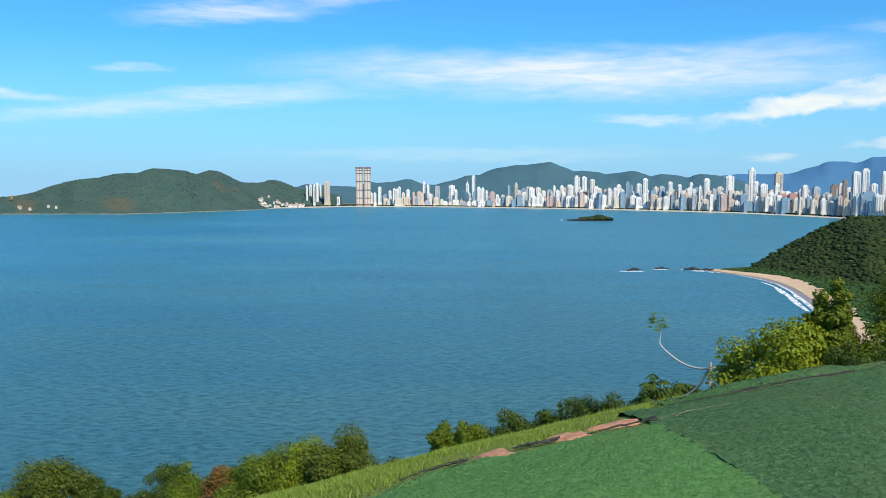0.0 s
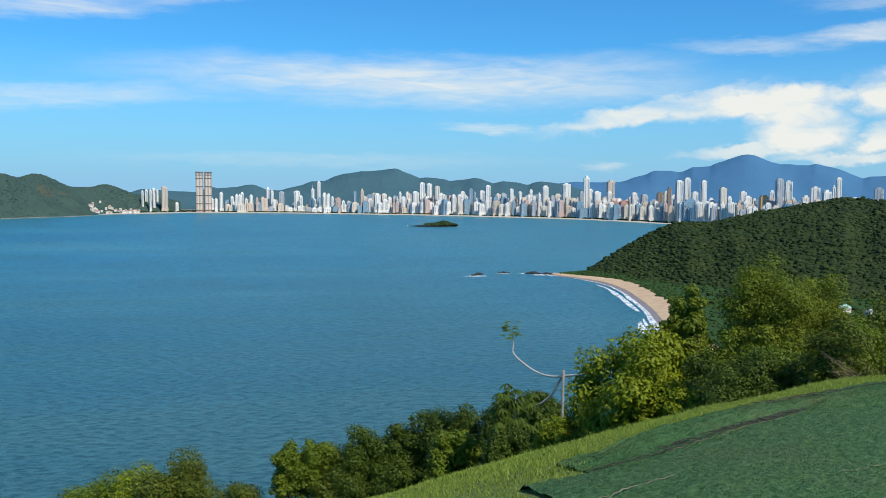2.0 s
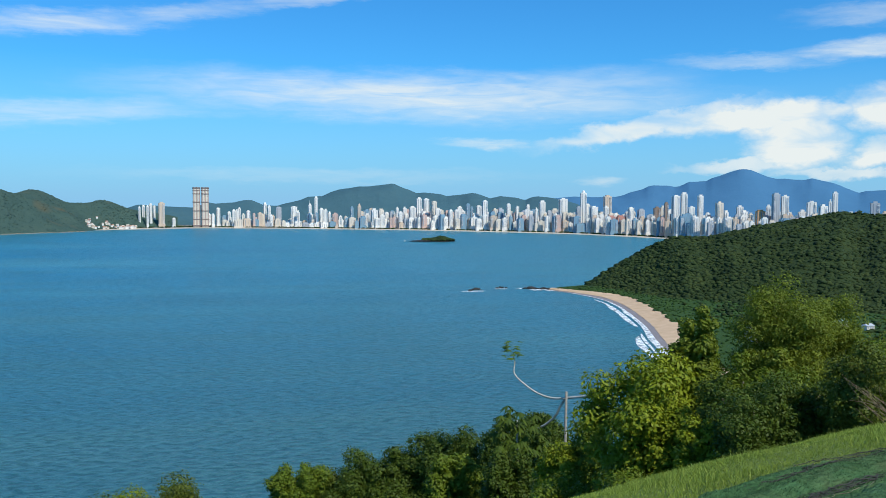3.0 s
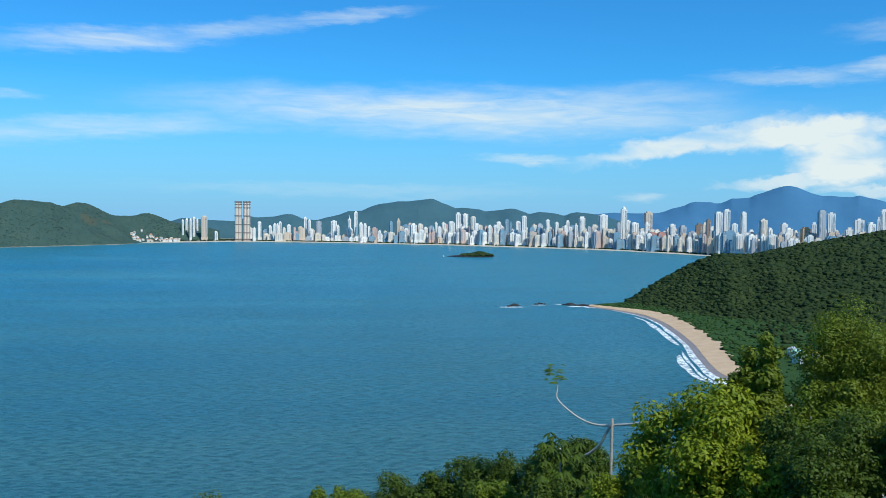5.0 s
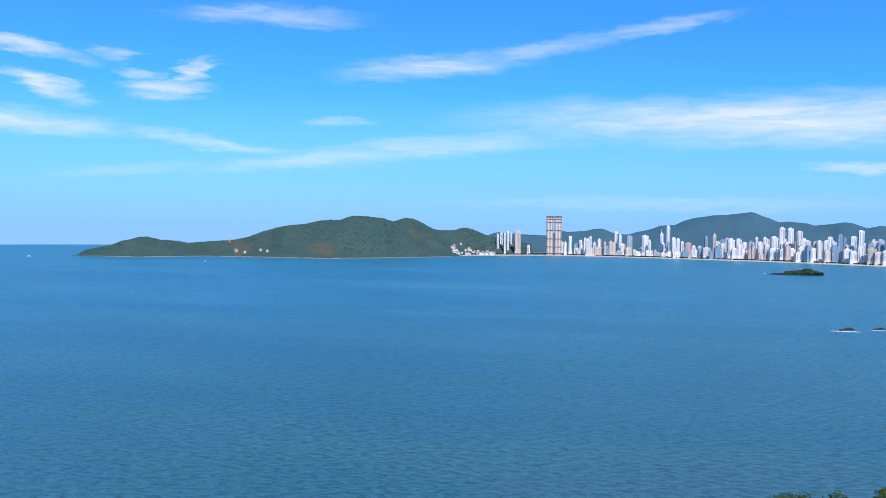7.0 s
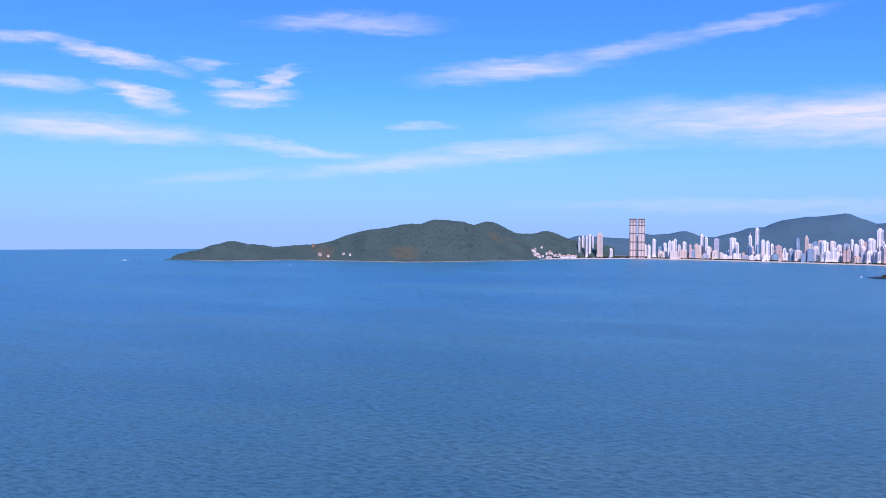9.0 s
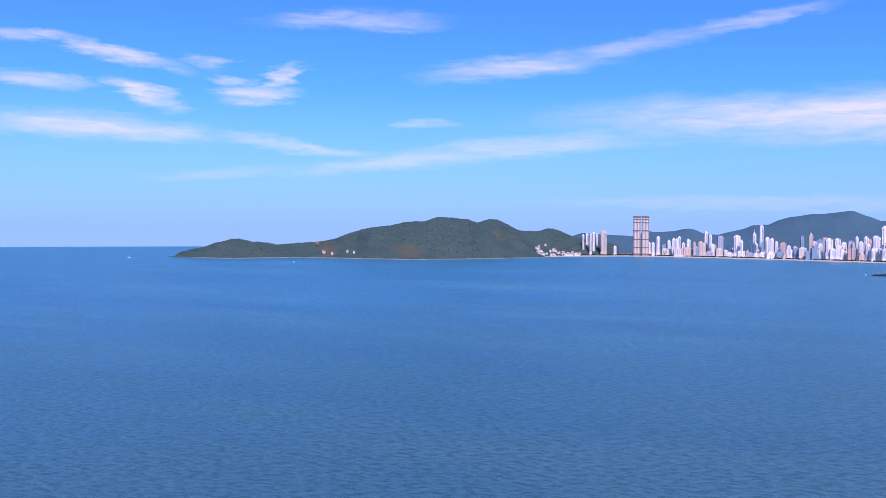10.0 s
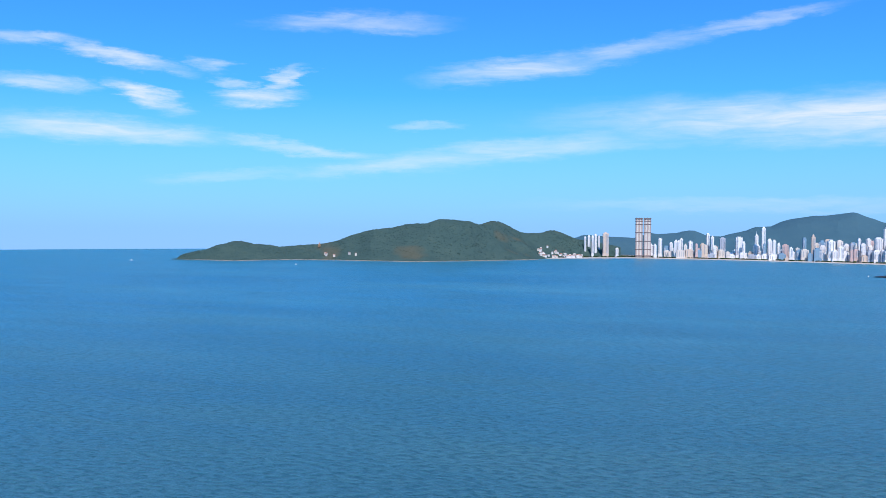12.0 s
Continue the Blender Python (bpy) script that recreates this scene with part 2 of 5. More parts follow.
def plain_material(name, a, b, scale=3.0, rough=0.7, bump=0.0, size=0.01, metal=0.0, spec=0.4, stain=None):
    def build(add):
        f = spot(add, scale, 5.0, 0.65)
        col = ramp(add, f, (0.3, a), (0.7, b))
        if stain:
            tone, wide, much = stain
            q = add("ShaderNodeMapRange", i0=spot(add, wide, 5.0, 0.65), i1=0.45, i2=0.75, i3=0.0, i4=much).outputs[0]
            col = blend(add, q, col, (*tone, 1))
        kw = dict(Normal=relief(add, f, bump, size)) if bump else {}
        return add("ShaderNodeBsdfPrincipled", Base_Color=col, Roughness=rough, Metallic=metal, Specular_IOR_Level=spec, **kw).outputs[0]
    return material(name, build)


def wall_material(name, tone):
    """Painted tower wall: tone varied from building to building, faint storey lines and streaks."""
    def build(add):
        r = add("ShaderNodeObjectInfo").outputs["Random"]
        base = blend(add, r, (*tone, 1), (tone[0] * 0.90, tone[1] * 0.90, tone[2] * 0.92, 1))
        z = add("ShaderNodeSeparateXYZ", i0=add("ShaderNodeNewGeometry").outputs["Position"]).outputs[2]
        fl = add("ShaderNodeMath", props=dict(operation="FRACT"), i0=add("ShaderNodeMath", props=dict(operation="DIVIDE"), i0=z, i1=3.1).outputs[0])
        k = add("ShaderNodeMapRange", i0=fl.outputs[0], i1=0.80, i2=0.86, i3=0.0, i4=0.28)
        streak = spot(add, 0.12, 4.0, 0.6, (1, 1, 0.12))
        col = blend(add, streak, base, (tone[0] * 0.88, tone[1] * 0.88, tone[2] * 0.9, 1))
        col = blend(add, k.outputs[0], col, (tone[0] * 0.55, tone[1] * 0.58, tone[2] * 0.62, 1))
        return add("ShaderNodeBsdfPrincipled", Base_Color=col, Roughness=0.65).outputs[0]
    return material(name, build)


def water_build(add):
    geo = add("ShaderNodeNewGeometry").outputs["Position"]
    wide = spot(add, 0.0026, 3.0, 0.55, (0.45, 1.6, 1))
    mid = spot(add, 0.014, 5.0, 0.62, (0.4, 1.5, 1))
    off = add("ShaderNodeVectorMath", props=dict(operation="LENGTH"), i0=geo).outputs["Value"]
    far_share = add("ShaderNodeMapRange", i0=off, i1=260.0, i2=1400.0).outputs[0]
    # greyer green within 260 m of the origin, bluer out to 1400 m
    near_tone = ramp(add, wide, (0.35, (0.032, 0.112, 0.144)), (0.52, (0.046, 0.132, 0.148)), (0.66, (0.066, 0.150, 0.146)))
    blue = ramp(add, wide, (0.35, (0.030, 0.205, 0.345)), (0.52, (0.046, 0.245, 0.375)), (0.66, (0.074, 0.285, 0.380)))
    base = blend(add, far_share, near_tone, blue)
    # greener, cloudier water towards the bay beach
    side = add("ShaderNodeMapRange", i0=add("ShaderNodeSeparateXYZ", i0=geo).outputs[0], i1=-500.0, i2=700.0, i3=0.0, i4=0.6).outputs[0]
    side = add("ShaderNodeMath", props=dict(operation="MULTIPLY"), i0=side, i1=far_share).outputs[0]
    base = blend(add, side, base, (0.072, 0.262, 0.305, 1))
    # paler blue-green blended in from 1900 to 3100 m out
    outer_share = add("ShaderNodeMapRange", i0=off, i1=1900.0, i2=3100.0, i3=0.0, i4=0.75).outputs[0]
    base = blend(add, outer_share, base, (0.044, 0.262, 0.372, 1))
    base = blend(add, add("ShaderNodeMapRange", i0=mid, i1=0.42, i2=0.62, i3=0.0, i4=0.5).outputs[0], base, (0.054, 0.160, 0.172, 1))
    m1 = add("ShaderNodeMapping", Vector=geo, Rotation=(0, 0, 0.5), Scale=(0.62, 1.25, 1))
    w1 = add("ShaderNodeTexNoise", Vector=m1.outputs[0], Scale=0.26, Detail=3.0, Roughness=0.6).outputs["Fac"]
    m2 = add("ShaderNodeMapping", Vector=geo, Rotation=(0, 0, 0.2), Scale=(0.5, 1.2, 1))
    w2 = add("ShaderNodeTexNoise", Vector=m2.outputs[0], Scale=0.05, Detail=3.0, Roughness=0.5).outputs["Fac"]
    # wave shading put into the colour: low parts of w1 darkened
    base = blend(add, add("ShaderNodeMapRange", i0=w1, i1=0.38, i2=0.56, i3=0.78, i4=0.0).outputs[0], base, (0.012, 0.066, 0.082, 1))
    n = add("ShaderNodeBump", Height=w2, Strength=0.4, Distance=2.0).outputs[0]
    n = add("ShaderNodeBump", Height=w1, Strength=1.0, Distance=2.6, Normal=n).outputs[0]
    return add("ShaderNodeBsdfPrincipled", Base_Color=base, Roughness=0.34, IOR=1.33, Normal=n).outputs[0]


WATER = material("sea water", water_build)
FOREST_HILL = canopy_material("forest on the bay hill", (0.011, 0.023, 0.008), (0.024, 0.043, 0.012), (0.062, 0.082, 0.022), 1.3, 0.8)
# Headland greens are paler and bluer than FOREST_HILL: haze put into the colour.
FOREST_HAZED = canopy_material("forest on the headland, haze in colour", (0.024, 0.054, 0.049), (0.046, 0.087, 0.074), (0.088, 0.126, 0.090), 5.0, 1.5, (0.088, 0.096, 0.064))
# Aerial haze is mixed into these greens, turning them blue-green.
MOUNTAIN_GREEN_HAZED = canopy_material("far wooded range, haze in colour", (0.042, 0.106, 0.136), (0.054, 0.122, 0.150), (0.074, 0.144, 0.156), 30.0, 6.0)
# The blue here is distance haze painted into the forest base colours.
MOUNTAIN_BLUE_HAZED = canopy_material("distant range, haze in colour", (0.058, 0.160, 0.285), (0.062, 0.168, 0.295), (0.074, 0.184, 0.312), 70.0, 3.0)
SCRUB = canopy_material("coastal scrub", (0.020, 0.045, 0.010), (0.032, 0.068, 0.015), (0.050, 0.095, 0.022), 1.5, 0.5)
SAND = plain_material("beach sand", (0.50, 0.34, 0.20), (0.62, 0.44, 0.28), 0.08, 0.9, 0.3, 0.3)
WET_SAND = plain_material("wet sand", (0.26, 0.19, 0.14), (0.33, 0.25, 0.19), 0.08, 0.35)
CITY_SAND = plain_material("city beach sand", (0.46, 0.39, 0.30), (0.56, 0.49, 0.38), 0.05, 0.9)
CITY_GROUND = plain_material("town ground", (0.12, 0.14, 0.10), (0.30, 0.29, 0.26), 0.02, 0.9)
ROCK = plain_material("shore rock", (0.012, 0.011, 0.010), (0.05, 0.044, 0.038), 0.3, 0.7, 0.8, 0.5)
TURF_A = plain_material("light green artificial turf", (0.052, 0.150, 0.034), (0.120, 0.255, 0.075), 24.0, 0.85, 1.0, 0.03, spec=0.15, stain=((0.10, 0.16, 0.05), 1.1, 0.5))
TURF_B = plain_material("dark green artificial turf", (0.026, 0.072, 0.024), (0.108, 0.215, 0.082), 24.0, 0.85, 1.0, 0.04, spec=0.12, stain=((0.12, 0.13, 0.06), 0.9, 0.42))
TURF_C = plain_material("faded blue-green turf", (0.026, 0.082, 0.030), (0.076, 0.165, 0.062), 20.0, 0.8, 1.0, 0.03, spec=0.15, stain=((0.14, 0.15, 0.07), 1.3, 0.6))
NET = plain_material("torn black netting", (0.018, 0.020, 0.016), (0.055, 0.055, 0.044), 20.0, 0.8, 0.6, 0.01)
ROPE = plain_material("dry stem", (0.16, 0.13, 0.09), (0.28, 0.24, 0.17), 15.0, 0.8)
EARTH = plain_material("bare red earth", (0.38, 0.14, 0.065), (0.62, 0.33, 0.20), 16.0, 0.95, 1.0, 0.03)
SOIL = plain_material("grassy soil", (0.105, 0.150, 0.022), (0.225, 0.285, 0.050), 30.0, 0.95, 1.0, 0.05, stain=((0.20, 0.20, 0.06), 1.4, 0.4))
BARK = plain_material("grey bark", (0.10, 0.085, 0.065), (0.22, 0.19, 0.15), 9.0, 0.85, 0.8, 0.02)
PALE_BARK = plain_material("pale smooth bark", (0.42, 0.38, 0.32), (0.60, 0.56, 0.49), 6.0, 0.7, 0.5, 0.01)
POST_WOOD = plain_material("weathered post", (0.22, 0.20, 0.17), (0.36, 0.33, 0.29), 8.0, 0.85, 0.5, 0.01)
DRY_TWIG = plain_material("dry twigs", (0.16, 0.11, 0.07), (0.27, 0.20, 0.13), 6.0, 0.9)
GRASS = leaf_material("grass blades", (0.13, 0.20, 0.022), (0.22, 0.30, 0.038), (0.36, 0.40, 0.09), 0.3)
PILE_A = leaf_material("light turf pile", (0.066, 0.170, 0.040), (0.096, 0.220, 0.060), (0.130, 0.265, 0.085), 0.1, 0.7)
PILE_B = leaf_material("dark turf pile", (0.030, 0.082, 0.026), (0.074, 0.158, 0.056), (0.130, 0.230, 0.090), 0.1, 0.7)
LEAF_BRIGHT = leaf_material("bright green leaves", (0.108, 0.150, 0.006), (0.200, 0.250, 0.010), (0.330, 0.362, 0.020))
LEAF_MID = leaf_material("mid green leaves", (0.062, 0.105, 0.007), (0.118, 0.172, 0.010), (0.205, 0.250, 0.018))
LEAF_FEATHER = leaf_material("fine feathery leaves", (0.085, 0.125, 0.010), (0.150, 0.195, 0.014), (0.235, 0.270, 0.024), 0.32)
LEAF_DARK = leaf_material("dark green leaves", (0.032, 0.058, 0.006), (0.064, 0.104, 0.009), (0.118, 0.160, 0.015))
LEAF_OLIVE = leaf_material("olive leaves", (0.052, 0.078, 0.008), (0.100, 0.132, 0.012), (0.160, 0.185, 0.020))
LEAF_RUST = leaf_material("rusty leaves", (0.12, 0.07, 0.02), (0.22, 0.12, 0.03), (0.20, 0.19, 0.045))
WALLS = {
    "white": wall_material("white tower wall", (0.87, 0.83, 0.75)),
    "cream": wall_material("cream tower wall", (0.76, 0.67, 0.54)),
    "grey": wall_material("grey tower wall", (0.46, 0.48, 0.50)),
    "tan": wall_material("tan tower wall", (0.68, 0.53, 0.39)),
    "brown": wall_material("brown tower wall", (0.30, 0.21, 0.15)),
    "clay": wall_material("raw clay-brown wall", (0.50, 0.37, 0.31)),
    "red": wall_material("red tower wall", (0.56, 0.28, 0.22)),
    "pink": wall_material("salmon tower wall", (0.66, 0.46, 0.38)),
    "orange": wall_material("orange tower wall", (0.66, 0.36, 0.16)),
    "blue": wall_material("blue glass tower", (0.22, 0.36, 0.45)),
}
BELT = plain_material("dark raw concrete", (0.15, 0.115, 0.10), (0.22, 0.17, 0.15), 0.2, 0.9)
GLASS = plain_material("tinted glazing", (0.18, 0.21, 0.24), (0.30, 0.33, 0.36), 0.05, 0.45)
SLAB = plain_material("balcony slab", (0.66, 0.66, 0.65), (0.76, 0.76, 0.75), 0.1, 0.7)
ROOF_TILE = plain_material("clay roof", (0.32, 0.14, 0.08), (0.45, 0.22, 0.13), 0.2, 0.85)
ROOF_GREEN = plain_material("pale green sheet roof", (0.26, 0.46, 0.38), (0.38, 0.58, 0.48), 0.4, 0.5)


def foam_build(add):
    f = spot(add, 0.22, 8.0, 0.75, (1.0, 0.7, 1.0))
    k = add("ShaderNodeMapRange", i0=f, i1=0.37, i2=0.55)
    p = add("ShaderNodeBsdfPrincipled", Base_Color=(0.85, 0.87, 0.88, 1), Roughness=0.8)
    t = add("ShaderNodeBsdfTransparent")
    return add("ShaderNodeMixShader", Fac=k.outputs[0], i1=t.outputs[0], i2=p.outputs[0]).outputs[0]


FOAM = material("surf foam", foam_build)

# ================= sea =================
def build_sea():
    rr = np.array([0, 60, 150, 300, 600, 1000, 1500, 2100, 2800, 3600, 4300, 4995.0])
    aa = np.linspace(0, 2 * math.pi, 145)
    v = np.stack([rr[:, None] * np.sin(aa), rr[:, None] * np.cos(aa), np.zeros((len(rr), len(aa)))], 2).reshape(-1, 3)
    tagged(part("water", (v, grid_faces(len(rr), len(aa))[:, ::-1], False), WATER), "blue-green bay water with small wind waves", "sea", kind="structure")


build_sea()


# ================= hills and ranges =================
def lerp(table, x):
    t = np.array(table, float)
    return [np.interp(x, t[:, 0], t[:, k]) for k in range(1, t.shape[1])]


def smooth(v, n):
    k = np.hanning(2 * n + 3)[1:-1]
    return np.convolve(np.pad(v, n, mode="edge"), k / k.sum(), "valid")


def skyline(text, far):
    """Bearing and angle over the eye along a ridge, with its distance from a second table."""
    rows = [[float(q) for q in p.split(",")] for p in text.split()]
    return [(a, e, float(np.interp(a, [p[0] for p in far], [p[1] for p in far]))) for a, e in rows]


def hill_range(name, ridge, foot, depth, step, rows, relief_m, spurs, canopy, mat, label, category, sharp=1.0, seed=1):
    """A range with its skyline (bearing, angle over the eye, distance), its foot (bearing, distance) and spurs running down to the foot."""
    a0, a1 = ridge[0][0], ridge[-1][0]
    az = np.arange(a0, a1 + step / 2, step)
    el, rt = lerp(ridge, az)
    el, rt = smooth(el, max(1, int(0.07 / step))) + 0.010 * wobble(az, az * 0, 0.25, seed), smooth(rt, max(1, int(1.0 / step)))
    rf = smooth(lerp(foot, az)[0], max(1, int(0.5 / step)))
    top = np.maximum(EYE + rt * np.tan(np.radians(el)) - canopy, 0.3)
    u = np.concatenate([np.linspace(0, 1, rows), 1 + np.linspace(0.08, 1, 10)])
    R = np.where(u[:, None] <= 1, rf + (rt - rf) * u[:, None], rt + depth * np.clip(top / 40, 0.05, 1) * (u[:, None] - 1))
    up = np.minimum(u, 2 - u)
    prof = np.clip(up, 0, 1) ** sharp
    prof = 0.55 * prof + 0.45 * prof * prof * (3 - 2 * prof)
    X, Y = R * np.sin(np.radians(az)), R * np.cos(np.radians(az))
    # the lower slopes run smoother than the ridge
    foothill = smooth(top, max(2, int(1.8 / step)))
    keep = (np.clip(up, 0, 1) ** 2)[:, None]
    Z = (top * keep + np.minimum(foothill, top * 1.4 + 2) * (1 - keep)) * prof[:, None]
    damp = np.clip(np.sin(np.clip(u, 0, 1) * math.pi), 0, 1)[:, None] * np.minimum(top, 90) / 90
    drift = az[None, :] + spurs * 0.6 * (u[:, None] - 0.5) + 0.25 * spurs * wobble(X, Y, 160, seed + 2)
    fold = 1 - 2 * np.abs(wobble(drift, drift * 0 + 0.3 * u[:, None], spurs, seed + 4))
    Z = Z + relief_m * damp * (0.8 * wobble(X, Y, 120 + relief_m, seed) + 0.4 * (fold - 0.25))
    Z = Z + canopy * 0.3 * np.random.default_rng(seed).uniform(-1, 1, Z.shape) * (prof[:, None] > 0.03)
    # no spur stands above the ridge behind it
    roof = EYE + R * np.tan(np.radians(el - 0.05 * np.clip(1 - u, 0, 1)[:, None])) - canopy
    Z = np.where((u[:, None] < 1) & (roof > 2), np.minimum(Z, roof), Z)
    low = np.clip(1 - top / 7.0, 0, 1)
    Z = Z - 3.5 * low * (low > 0)
    Z = np.where(u[:, None] < 0.9, np.maximum(Z, np.minimum(2.0, 40 * u[:, None])), Z)
    Z[0] = -1.0
    Z[-1] = -1.0
    v = np.stack([X, Y, Z], 2).reshape(-1, 3)
    ob = part(name, (v, grid_faces(len(u), len(az))), mat)
    tagged(ob, label, category, kind="structure")
    return az, R, Z, u


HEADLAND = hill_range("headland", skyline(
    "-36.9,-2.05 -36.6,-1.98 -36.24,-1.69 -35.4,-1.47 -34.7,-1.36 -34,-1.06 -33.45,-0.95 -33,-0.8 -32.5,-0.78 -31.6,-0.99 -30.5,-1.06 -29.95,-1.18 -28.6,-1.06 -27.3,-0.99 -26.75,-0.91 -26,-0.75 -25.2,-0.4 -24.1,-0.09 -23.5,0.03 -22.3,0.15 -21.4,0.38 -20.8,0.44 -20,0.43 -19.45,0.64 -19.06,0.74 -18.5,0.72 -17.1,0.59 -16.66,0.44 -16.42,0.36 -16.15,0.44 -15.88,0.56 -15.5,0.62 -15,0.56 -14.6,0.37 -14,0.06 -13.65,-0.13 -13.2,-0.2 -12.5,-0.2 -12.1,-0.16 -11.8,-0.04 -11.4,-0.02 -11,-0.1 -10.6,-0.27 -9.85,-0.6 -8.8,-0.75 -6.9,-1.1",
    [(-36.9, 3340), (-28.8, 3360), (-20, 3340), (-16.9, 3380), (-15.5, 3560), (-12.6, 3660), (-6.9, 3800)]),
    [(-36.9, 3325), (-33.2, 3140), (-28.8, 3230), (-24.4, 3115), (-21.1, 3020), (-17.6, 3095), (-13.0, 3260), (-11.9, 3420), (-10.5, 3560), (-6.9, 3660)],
    420, 0.05, 60, 30, 1.6, 4.5, FOREST_HAZED, "green forested headland, bluish haze in its colour, a few bare patches", "headland", 0.8, 3)

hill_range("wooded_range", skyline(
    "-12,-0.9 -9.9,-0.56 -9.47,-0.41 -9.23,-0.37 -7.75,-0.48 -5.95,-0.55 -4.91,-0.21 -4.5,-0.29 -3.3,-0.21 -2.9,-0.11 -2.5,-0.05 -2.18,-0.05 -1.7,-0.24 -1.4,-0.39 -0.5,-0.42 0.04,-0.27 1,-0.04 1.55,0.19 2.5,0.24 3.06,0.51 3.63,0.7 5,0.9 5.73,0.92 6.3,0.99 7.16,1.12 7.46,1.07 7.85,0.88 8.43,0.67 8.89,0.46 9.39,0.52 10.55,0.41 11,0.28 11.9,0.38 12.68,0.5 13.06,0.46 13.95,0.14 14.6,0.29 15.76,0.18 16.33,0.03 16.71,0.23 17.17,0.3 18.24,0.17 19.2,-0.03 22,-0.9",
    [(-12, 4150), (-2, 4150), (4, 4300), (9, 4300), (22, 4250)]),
    [(-12, 3850), (0, 3850), (22, 3800)], 260, 0.06, 44, 14, 1.3, 0.2, MOUNTAIN_GREEN_HAZED, "wooded range behind the town, blue haze mixed into its green", "hills", 0.9, 5)

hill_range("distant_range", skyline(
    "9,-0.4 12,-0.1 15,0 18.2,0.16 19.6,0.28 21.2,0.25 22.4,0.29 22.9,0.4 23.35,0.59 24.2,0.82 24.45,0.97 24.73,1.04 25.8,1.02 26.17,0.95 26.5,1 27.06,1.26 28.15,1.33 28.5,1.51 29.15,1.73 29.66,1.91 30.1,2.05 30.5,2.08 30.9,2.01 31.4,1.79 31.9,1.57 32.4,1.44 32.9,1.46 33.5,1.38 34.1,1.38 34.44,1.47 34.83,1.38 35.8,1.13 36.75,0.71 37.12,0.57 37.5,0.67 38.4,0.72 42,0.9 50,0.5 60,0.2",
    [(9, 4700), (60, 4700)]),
    [(9, 4250), (60, 4200)], 250, 0.08, 44, 9, 1.7, 0.2, MOUNTAIN_BLUE_HAZED, "mountain range with one broad peak, blue haze in its colour", "mountains", 0.9, 8)

BAY = hill_range("bay_hill",
    [(19.2, -5.98, 1165), (19.85, -5.83, 1170), (20.98, -5.12, 1190), (22.46, -4.14, 1220), (24.65, -2.78, 1270), (26.1, -2.19, 1300), (28.24, -2.16, 1330), (31.0, -1.49, 1380), (33.34, -0.99, 1420), (36.23, -0.43, 1450), (38.65, -0.69, 1450), (44.0, -0.9, 1450), (52.0, -1.5, 1400), (62.0, -2.6, 1350)],
    [(19.2, 1150), (20.5, 1148), (22.4, 1118), (24.4, 1060), (27.0, 1020), (31.0, 990), (36.0, 960), (62.0, 900)],
    420, 0.12, 40, 15, 2.4, 4, FOREST_HILL, "steep hill over the bay under dense forest", "hill", 0.85, 9)


def blob(sub, seed, flat=0.8, rough=0.25):
    bm = bmesh.new()
    bmesh.ops.create_icosphere(bm, subdivisions=sub, radius=1.0)
    v = np.array([p.co[:] for p in bm.verts])
    f = np.array([[q.index for q in t.verts] for t in bm.faces])
    bm.free()
    r = np.random.default_rng(seed)
    v = v * (1 + r.uniform(-rough, rough, (len(v), 1)))
    v[:, 2] *= flat
    return v, f


def scatter(name, places, sizes, shapes, mat, label, category):
    """Many crowns in one mesh."""
    vs, fs, n = [], [], 0
    for k, (p, s) in enumerate(zip(places, sizes)):
        v, f = shapes[k % len(shapes)]
        a = rng.uniform(0, 6.283)
        c, d = math.cos(a), math.sin(a)
        w = np.stack([v[:, 0] * c - v[:, 1] * d, v[:, 0] * d + v[:, 1] * c, v[:, 2] * rng.uniform(0.8, 1.25)], 1) * s + p
        vs.append(w)
        fs.append(f + n)
        n += len(v)
    ob = part(name, (np.concatenate(vs), np.concatenate(fs)), mat)
    return tagged(ob, label, category, kind="stuff")


def crowns_on(hill, count, a0, a1, u0, u1, low, high, seed, sink=(-0.4, 0.1)):
    az, R, Z, u = hill
    r = np.random.default_rng(seed)
    fa, fu = r.uniform(0, 1, count), r.uniform(u0, u1, count)
    ia = np.clip(np.searchsorted(az, a0 + fa * (a1 - a0)), 1, len(az) - 1)
    out, sizes = [], []
    for i, w in zip(ia, fu):
        j = min(np.searchsorted(u, w), len(u) - 1)
        j = max(j, 1)
        t = (w - u[j - 1]) / (u[j] - u[j - 1])
        a = radians(az[i] + r.uniform(-0.5, 0.5) * (az[1] - az[0]))
        rad = R[j - 1, i] + t * (R[j, i] - R[j - 1, i])
        z = Z[j - 1, i] + t * (Z[j, i] - Z[j - 1, i])
        s = (low + (high - low) * r.random() ** 1.8) * (1.5 if r.random() < 0.04 else 1.0)
        out.append((rad * math.sin(a), rad * math.cos(a), z + s * r.uniform(*sink)))
        sizes.append(s)
    return out, sizes


SHAPES_FAR = [blob(1, 60 + k, 0.7, 0.35) for k in range(5)]
SHAPES = [blob(2, k, 0.78, 0.22) for k in range(5)]
SHAPES_LOW = [blob(1, 20 + k, 0.58, 0.30) for k in range(5)]
pl, sz = crowns_on(BAY, 14500, 20.4, 45.0, 0.02, 1.06, 1.3, 4.6, 11)
scatter("forest_canopy", pl, sz, SHAPES_LOW, FOREST_HILL, "dense dark green tree crowns covering the bay hill", "forest")
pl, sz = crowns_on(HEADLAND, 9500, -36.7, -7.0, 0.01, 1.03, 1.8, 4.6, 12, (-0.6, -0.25))
